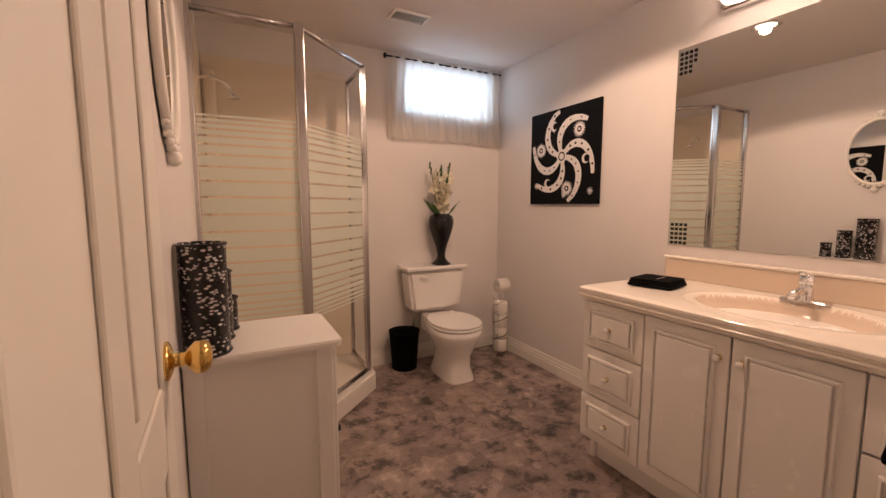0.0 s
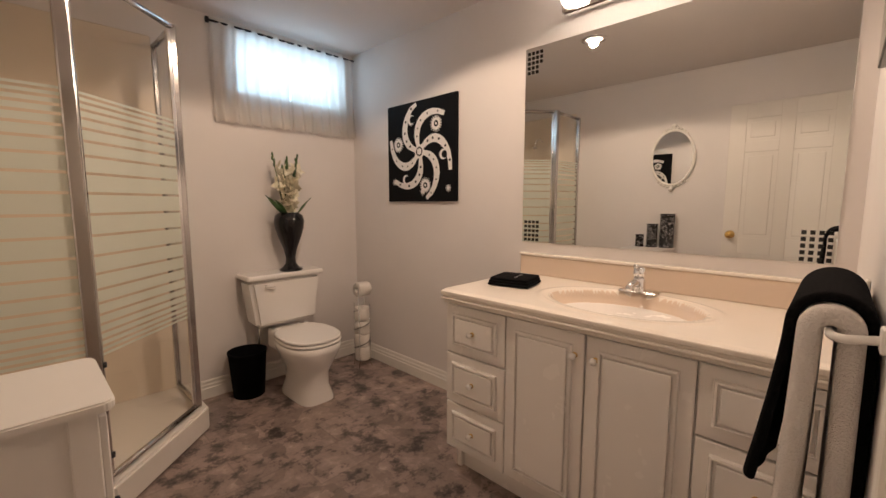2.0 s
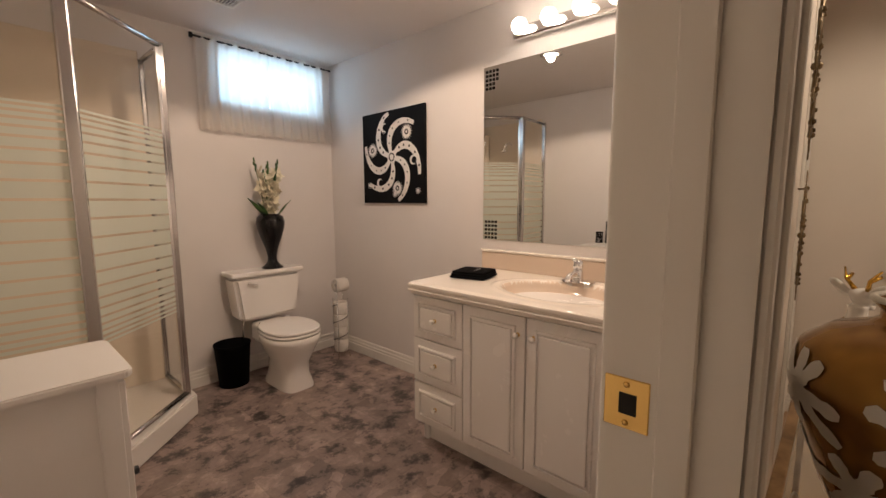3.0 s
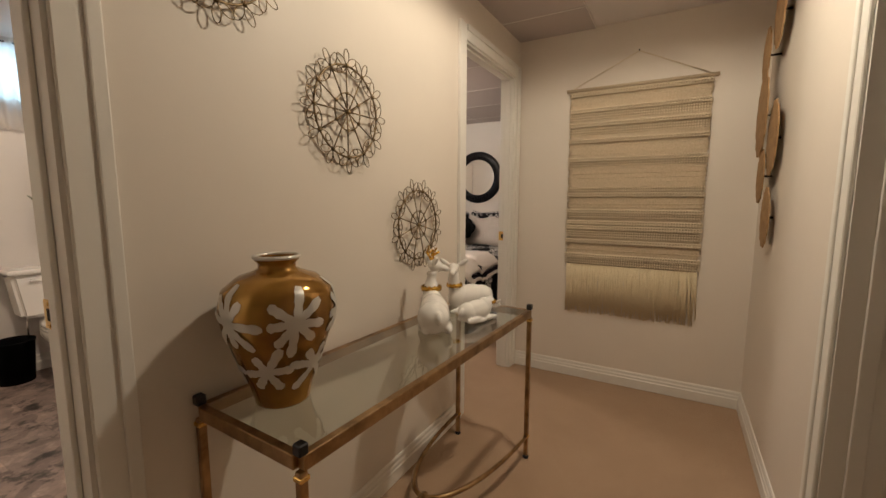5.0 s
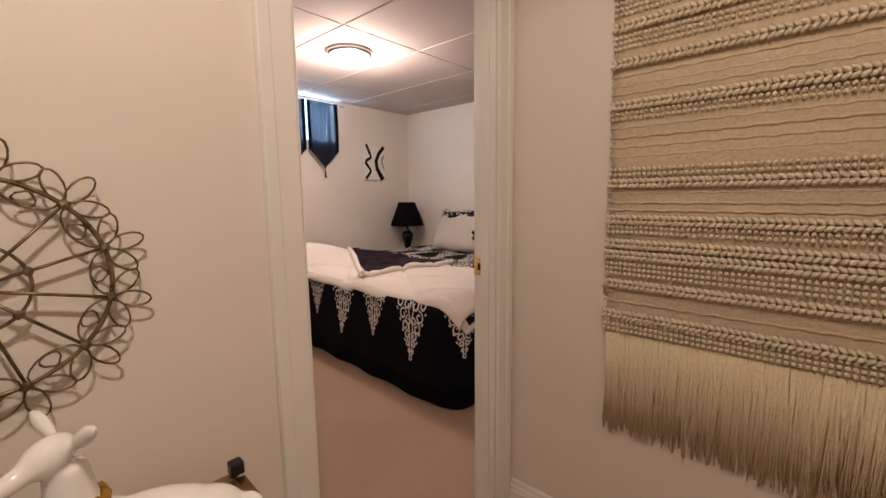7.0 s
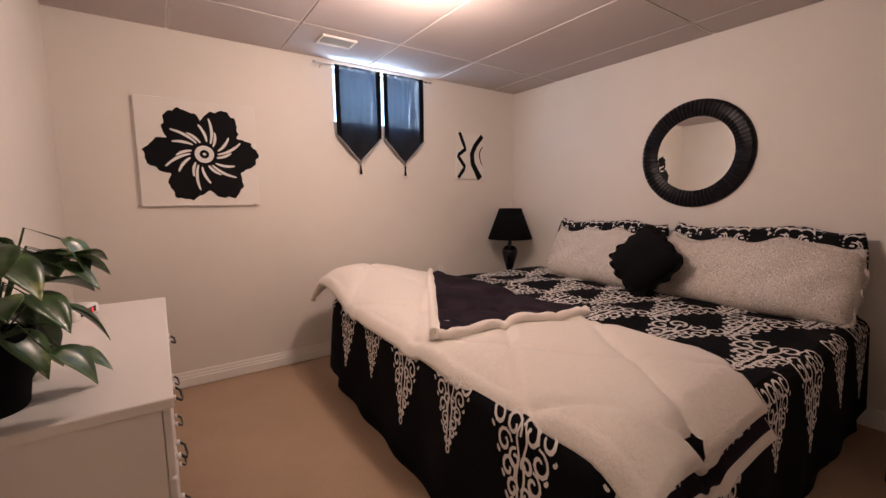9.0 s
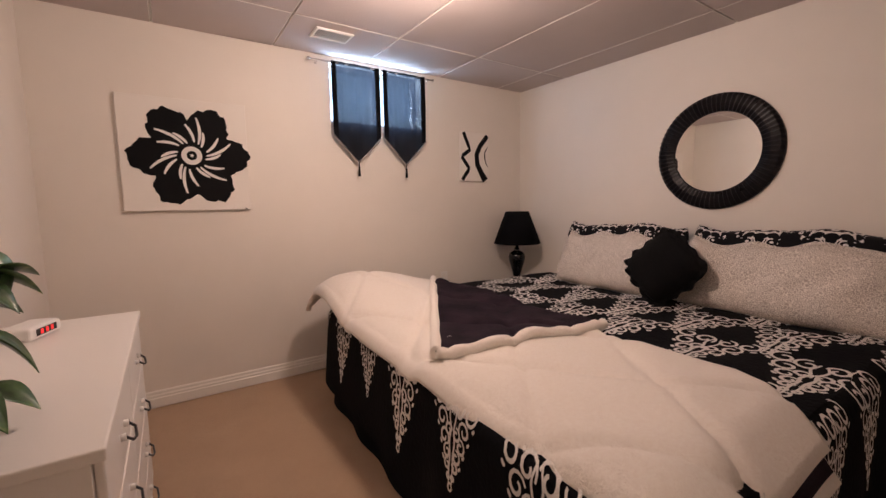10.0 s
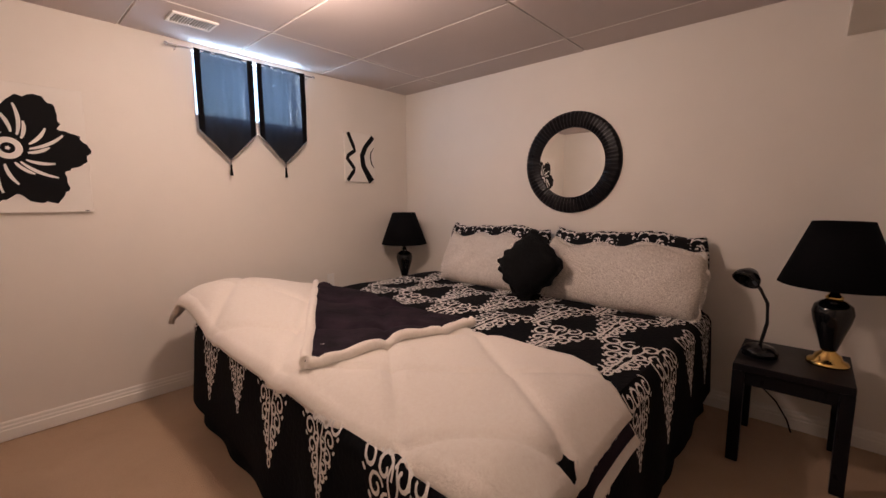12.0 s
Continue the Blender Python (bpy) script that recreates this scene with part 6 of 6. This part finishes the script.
def desk_lamp():
    t = thing("reading_lamp", "small black gooseneck reading lamp on the nightstand", "lamp", (5.56, 0.43, 0.50))
    part("base", lathe(B(), [(0, 0), (0.075, 0), (0.078, 0.02), (0.06, 0.045), (0.02, 0.055), (0, 0.056)], 28), BLACK_GLOSS, t)
    part("gooseneck", tube(B(), [(0, 0, 0.05), (-0.0, -0.02, 0.17), (0, -0.015, 0.27), (0, 0.02, 0.34), (0, 0.05, 0.375)], 0.008, 10), GUNMETAL, t)
    b = B()
    lathe(b, [(0, 0.05), (0.03, 0.045), (0.058, 0.01), (0.062, -0.02), (0.056, -0.02), (0.05, 0.008), (0, 0.02)], 28)
    bmesh.ops.transform(b, matrix=pose(-0.01, 0.075, 0.39, 20, 40, 0), verts=b.verts)
    part("lamp_head", b, BLACK_GLOSS, t)


desk_lamp()


def round_mirror():
    t = thing("round_mirror", "round wall mirror in wide black ridged frame", "mirror", (RX1, 1.648, 1.557))
    b = B()
    b.faces.new([b.verts.new((-0.012, 0.262 * math.cos(i * math.pi / 32), 0.262 * math.sin(i * math.pi / 32))) for i in range(64)])
    part("mirror_glass", b, MIRROR, t)
    b = B()
    n = 288
    prof = [(0.252, -0.010), (0.258, -0.022), (0.30, -0.034), (0.35, -0.030), (0.368, -0.016), (0.37, -0.001)]
    rows = []
    for i in range(n):
        a = 2 * math.pi * i / n
        k = 0.0035 if i % 4 < 2 else -0.002
        rows.append([b.verts.new((x - (k if 0 < j < 5 else 0), r * math.cos(a), r * math.sin(a))) for j, (r, x) in enumerate(prof)])
    for i in range(n):
        p, q = rows[i], rows[(i + 1) % n]
        for j in range(len(prof) - 1):
            b.faces.new((p[j], p[j + 1], q[j + 1], q[j]))
    part("frame", b, BLACK_WOOD, t, "black radially ridged frame")


round_mirror()


def flower_strokes(b, y):
    """A six-petalled dark flower with pale veins round a ringed eye."""
    rim = []
    for i in range(120):
        a = 2 * math.pi * i / 120
        petal = abs(math.cos(3 * (a - 0.04))) ** 0.6
        tip = 0.007 * math.sin(23 * a) + 0.005 * math.sin(41 * a + 1) + 0.02 * petal ** 6
        r = 0.214 + 0.086 * petal + tip
        rim.append((0.02 + r * math.cos(a) * 1.03, r * math.sin(a) * 1.0 - 0.005))
    c = b.verts.new((0.02, y, 0))
    vs = [b.verts.new((p, y, q)) for p, q in rim]
    for i in range(120):
        b.faces.new((c, vs[i], vs[(i + 1) % 120])).material_index = 1
    for k in range(6):
        for j, (da, r0, r1) in enumerate(((-0.30, 0.075, 0.16), (-0.02, 0.08, 0.235), (0.27, 0.085, 0.19))):
            a = 0.04 + math.pi / 3 * k + da
            pts = [(0.02 + (r0 + (r1 - r0) * u) * math.cos(a + 0.35 * u), (r0 + (r1 - r0) * u) * math.sin(a + 0.35 * u)) for u in (i / 8 for i in range(9))]
            ribbon(b, pts, 0.0085, y - 0.0008, 0)
    for r, s, d in ((0.056, 0, 0.0008), (0.028, 1, 0.0014), (0.013, 0, 0.002)):
        disc(b, 0.02, 0, r, y - d, s, 28 if r > 0.02 else 10, 0.0 if r > 0.02 else -0.5)
    ribbon(b, [(0.30, -0.332), (0.32, -0.332)], [0.002, 0.002], y, 1)


canvas("flower_painting", "square white canvas with a large black flower", 0.68, 0.678, 0.03, CANVAS_WHITE, flower_strokes, (3.062, RY1, 1.567), 0)


def zig_strokes(b, y):
    ribbon(b, [(-0.13, 0.215), (-0.075, 0.10), (-0.06, 0.06), (-0.135, 0.01), (-0.145, -0.01), (-0.07, -0.10), (-0.08, -0.13), (-0.145, -0.21)], [0.018] * 8, y, 1)
    ribbon(b, [(0.15, 0.20), (0.06, 0.10), (0.02, 0.02), (0.03, -0.07), (0.08, -0.15), (0.125, -0.215)], [0.022, 0.024, 0.026, 0.027, 0.030, 0.035], y, 1)
    ribbon(b, [(0.155, 0.10), (0.12, 0.05), (0.115, 0.0), (0.13, -0.05), (0.155, -0.085)], 0.007, y, 1)


canvas("abstract_painting", "small white canvas with black zigzag and curved strokes", 0.335, 0.445, 0.02, CANVAS_WHITE, zig_strokes, (5.33, RY1, 1.673), 0)


def banners():
    rod = thing("curtain_rod", "thin silver curtain rod above the window", "curtain rod")
    y = RY1 - 0.05
    part("rod", tube(B(), [(3.83, y, 2.276), (4.86, y, 2.276)], 0.006), CHROME, rod)
    for x in (3.83, 4.86):
        b = B()
        bmesh.ops.create_icosphere(b, subdivisions=2, radius=0.013, matrix=Matrix.Translation((x, y, 2.276)))
        part("finial", b, CHROME, rod)
    for x in (3.89, 4.82):
        part("bracket", tube(B(), [(x, y, 2.276), (x, RY1, 2.262)], 0.005, 6), CHROME, rod)
    for x0, x1 in ((3.985, 4.365), (4.395, 4.775)):
        t = thing("window_banner", "black pointed satin window banner with tassel", "curtain", group="window banners")
        xm = (x0 + x1) / 2
        def cloth(u, v, x0=x0, x1=x1):
            x = x0 + (x1 - x0) * u
            zb = 1.765 - 0.195 * (1 - abs(2 * u - 1))
            z = 2.288 + (zb - 2.288) * v
            return x, y - 0.008 + 0.004 * math.sin(u * 9 + v * 4) + 0.003 * math.sin(u * 23), z
        part("cloth", sheet(B(), cloth, 24, 30), BLACK_CLOTH, t)
        for ua, ub in ((0.0, 0.10), (0.90, 1.0)):
            b = B()
            sheet(b, lambda u, v: (lambda p: (p[0], p[1] - 0.004, p[2]))(cloth(ua + (ub - ua) * u, v)), 3, 30)
            part("hem", b, BLACK_MATT, t)
        b = B()
        pts = [cloth(i / 24, 1) for i in range(25)]
        tube(b, [(p[0], p[1] - 0.004, p[2]) for p in pts], 0.005, 6)
        part("cord_trim", b, STEEL, t)
        b = B()
        tube(b, [(xm, y - 0.012, 1.57), (xm, y - 0.012, 1.54)], 0.003, 6)
        lathe(b, [(0, 0.0), (0.007, -0.002), (0.008, -0.012), (0.006, -0.018), (0.011, -0.075), (0, -0.075)], 12, (xm, y - 0.012, 1.54))
        part("tassel", b, BLACK_MATT, t)


banners()
vent("ceiling_vent", 3.76, 4.0, 2.97, 3.13, RH, 14)


def flush_light():
    t = thing("ceiling_light", "flush ceiling light with frosted bowl, switched on", "ceiling light", (3.92, 1.95, RH))
    part("pan", lathe(B(), [(0, -0.001), (0.165, -0.001), (0.17, -0.012), (0.165, -0.03), (0.15, -0.034), (0, -0.034)], 40), STEEL, t)
    part("glass_bowl", lathe(B(), [(0.15, -0.034), (0.14, -0.06), (0.11, -0.09), (0.06, -0.108), (0, -0.113)], 40), LENS, t).visible_shadow = False
    part("finial", lathe(B(), [(0, -0.112), (0.01, -0.116), (0.008, -0.126), (0, -0.13)], 12), STEEL, t)


flush_light()


def dresser():
    t = thing("dresser", "long white dresser with bail-handled drawers", "dresser")
    x0, x1, y0, y1, h = RX0 + 0.02, 2.775, 1.325, 2.505, 0.79
    part("carcass", boxm(x0, x1, y0, y1, 0.06, h), LAMINATE, t)
    part("plinth", boxm(x0 + 0.02, x1 - 0.03, y0 + 0.02, y1 - 0.02, 0, 0.06), LAMINATE, t)
    part("top", boxm(x0 - 0.012, x1 + 0.025, y0 - 0.014, y1 + 0.012, h, h + 0.026, bevel=0.004), LAMINATE, t)
    part("end_rail", boxm(x0, x1, y0 - 0.006, y0, h - 0.07, h), LAMINATE, t)
    ym = (y0 + y1) / 2
    for ya, yb in ((y0 + 0.012, ym - 0.005), (ym + 0.005, y1 - 0.012)):
        for k in range(4):
            za = 0.085 + 0.176 * k
            d = part("drawer_front", boxm(x1, x1 + 0.018, ya, yb, za, za + 0.168, bevel=0.004), LAMINATE, t)
            yc, zc, xx = (ya + yb) / 2, za + 0.09, x1 + 0.018
            for s in (-1, 1):
                part("rosette", tube(B(), [(xx, yc + s * 0.04, zc), (xx + 0.012, yc + s * 0.04, zc)], 0.009, 12), PORCELAIN, d)
            part("bail_handle", tube(B(), [(xx + 0.010, yc - 0.04, zc), (xx + 0.024, yc - 0.038, zc - 0.012), (xx + 0.028, yc, zc - 0.022), (xx + 0.024, yc + 0.038, zc - 0.012), (xx + 0.010, yc + 0.04, zc)], 0.0035, 8), GUNMETAL, d)


dresser()


def plant():
    t = thing("potted_plant", "variegated pothos plant in a black pot on the dresser", "plant", (2.475, 1.46, 0.816))
    part("pot", lathe(B(), [(0, 0), (0.062, 0), (0.066, 0.006), (0.084, 0.15), (0.089, 0.155), (0.089, 0.168), (0.08, 0.168), (0.078, 0.14), (0, 0.14)], 36), BLACK_MATT, t)
    part("soil", lathe(B(), [(0, 0.145), (0.077, 0.141)], 24), DARK_SHADE_SOIL, t)
    rnd = random.Random(21)
    for k in range(48):
        a = rnd.uniform(0, 2 * math.pi)
        reach = rnd.uniform(0.05, 0.15)
        if -0.9 < a < 0.9:
            reach += 0.02
        rise = rnd.uniform(0.0, 0.20) if k < 38 else rnd.uniform(-0.14, -0.02)
        if k >= 38:
            reach = rnd.uniform(0.11, 0.15)
        tip = Vector((reach * math.cos(a), reach * math.sin(a), 0.16 + rise))
        part("vine", tube(B(), [(0.02 * math.cos(a), 0.02 * math.sin(a), 0.14), (tip.x * 0.6, tip.y * 0.6, 0.19 + max(0, rise)), tuple(tip)], 0.0022, 5), LEAF, t)
        L, W = rnd.uniform(0.09, 0.13), rnd.uniform(0.036, 0.052)
        dirn = Vector((math.cos(a + rnd.uniform(-0.7, 0.7)), math.sin(a + rnd.uniform(-0.7, 0.7)), rnd.uniform(-0.7, 0.05))).normalized()
        side = dirn.cross(Vector((0, 0, 1))).normalized()
        up = side.cross(dirn)
        def blade(u, v):
            w = W * (math.sin(math.pi * min(1, u * 0.93 + 0.07) ** 0.7)) * (2 * v - 1)
            p = tip + dirn * (u * L) + side * w + up * (0.35 * abs(w) - 0.25 * L * u * u)
            return tuple(p)
        part("leaf", sheet(B(), blade, 8, 4), LEAF, t, solid=0.0012)


plant()
ac = thing("alarm_clock", "small white alarm clock with red display on the dresser", "clock", (2.50, 2.31, 0.816), -20)
part("clock_case", boxm(-0.04, 0.055, -0.08, 0.08, 0, 0.045, bevel=0.012, seg=3), WHITE_PLASTIC, ac)
part("display", boxm(0.054, 0.0562, -0.05, 0.05, 0.012, 0.034), BLACK_GLOSS, ac)
for i in range(3):
    part("digit", boxm(0.0562, 0.0568, -0.03 + 0.025 * i, -0.018 + 0.025 * i, 0.015, 0.031), LED, ac)

for ox, oy in ((4.983, RY1),):
    t = thing("wall_outlet", "white wall outlet plate", "outlet")
    part("plate", boxm(ox - 0.035, ox + 0.035, oy - 0.007, oy - 0.001, 0.52, 0.635, bevel=0.003, seg=1), WHITE_PLASTIC, t)
    for z in (0.55, 0.60):
        part("socket", boxm(ox - 0.015, ox + 0.015, oy - 0.009, oy - 0.006, z - 0.014, z + 0.014, bevel=0.002, seg=1), TRIM, t)
part_cord = thing("power_cord", "thin black lamp cord behind the nightstand", "cord")
part("cord", tube(B(), [(5.62, 0.42, 0.505), (5.72, 0.47, 0.46), (5.74, 0.45, 0.30), (5.70, 0.35, 0.22), (5.78, 0.30, 0.10), (5.84, 0.28, 0.01)], 0.004, 6), BLACK_MATT, part_cord)
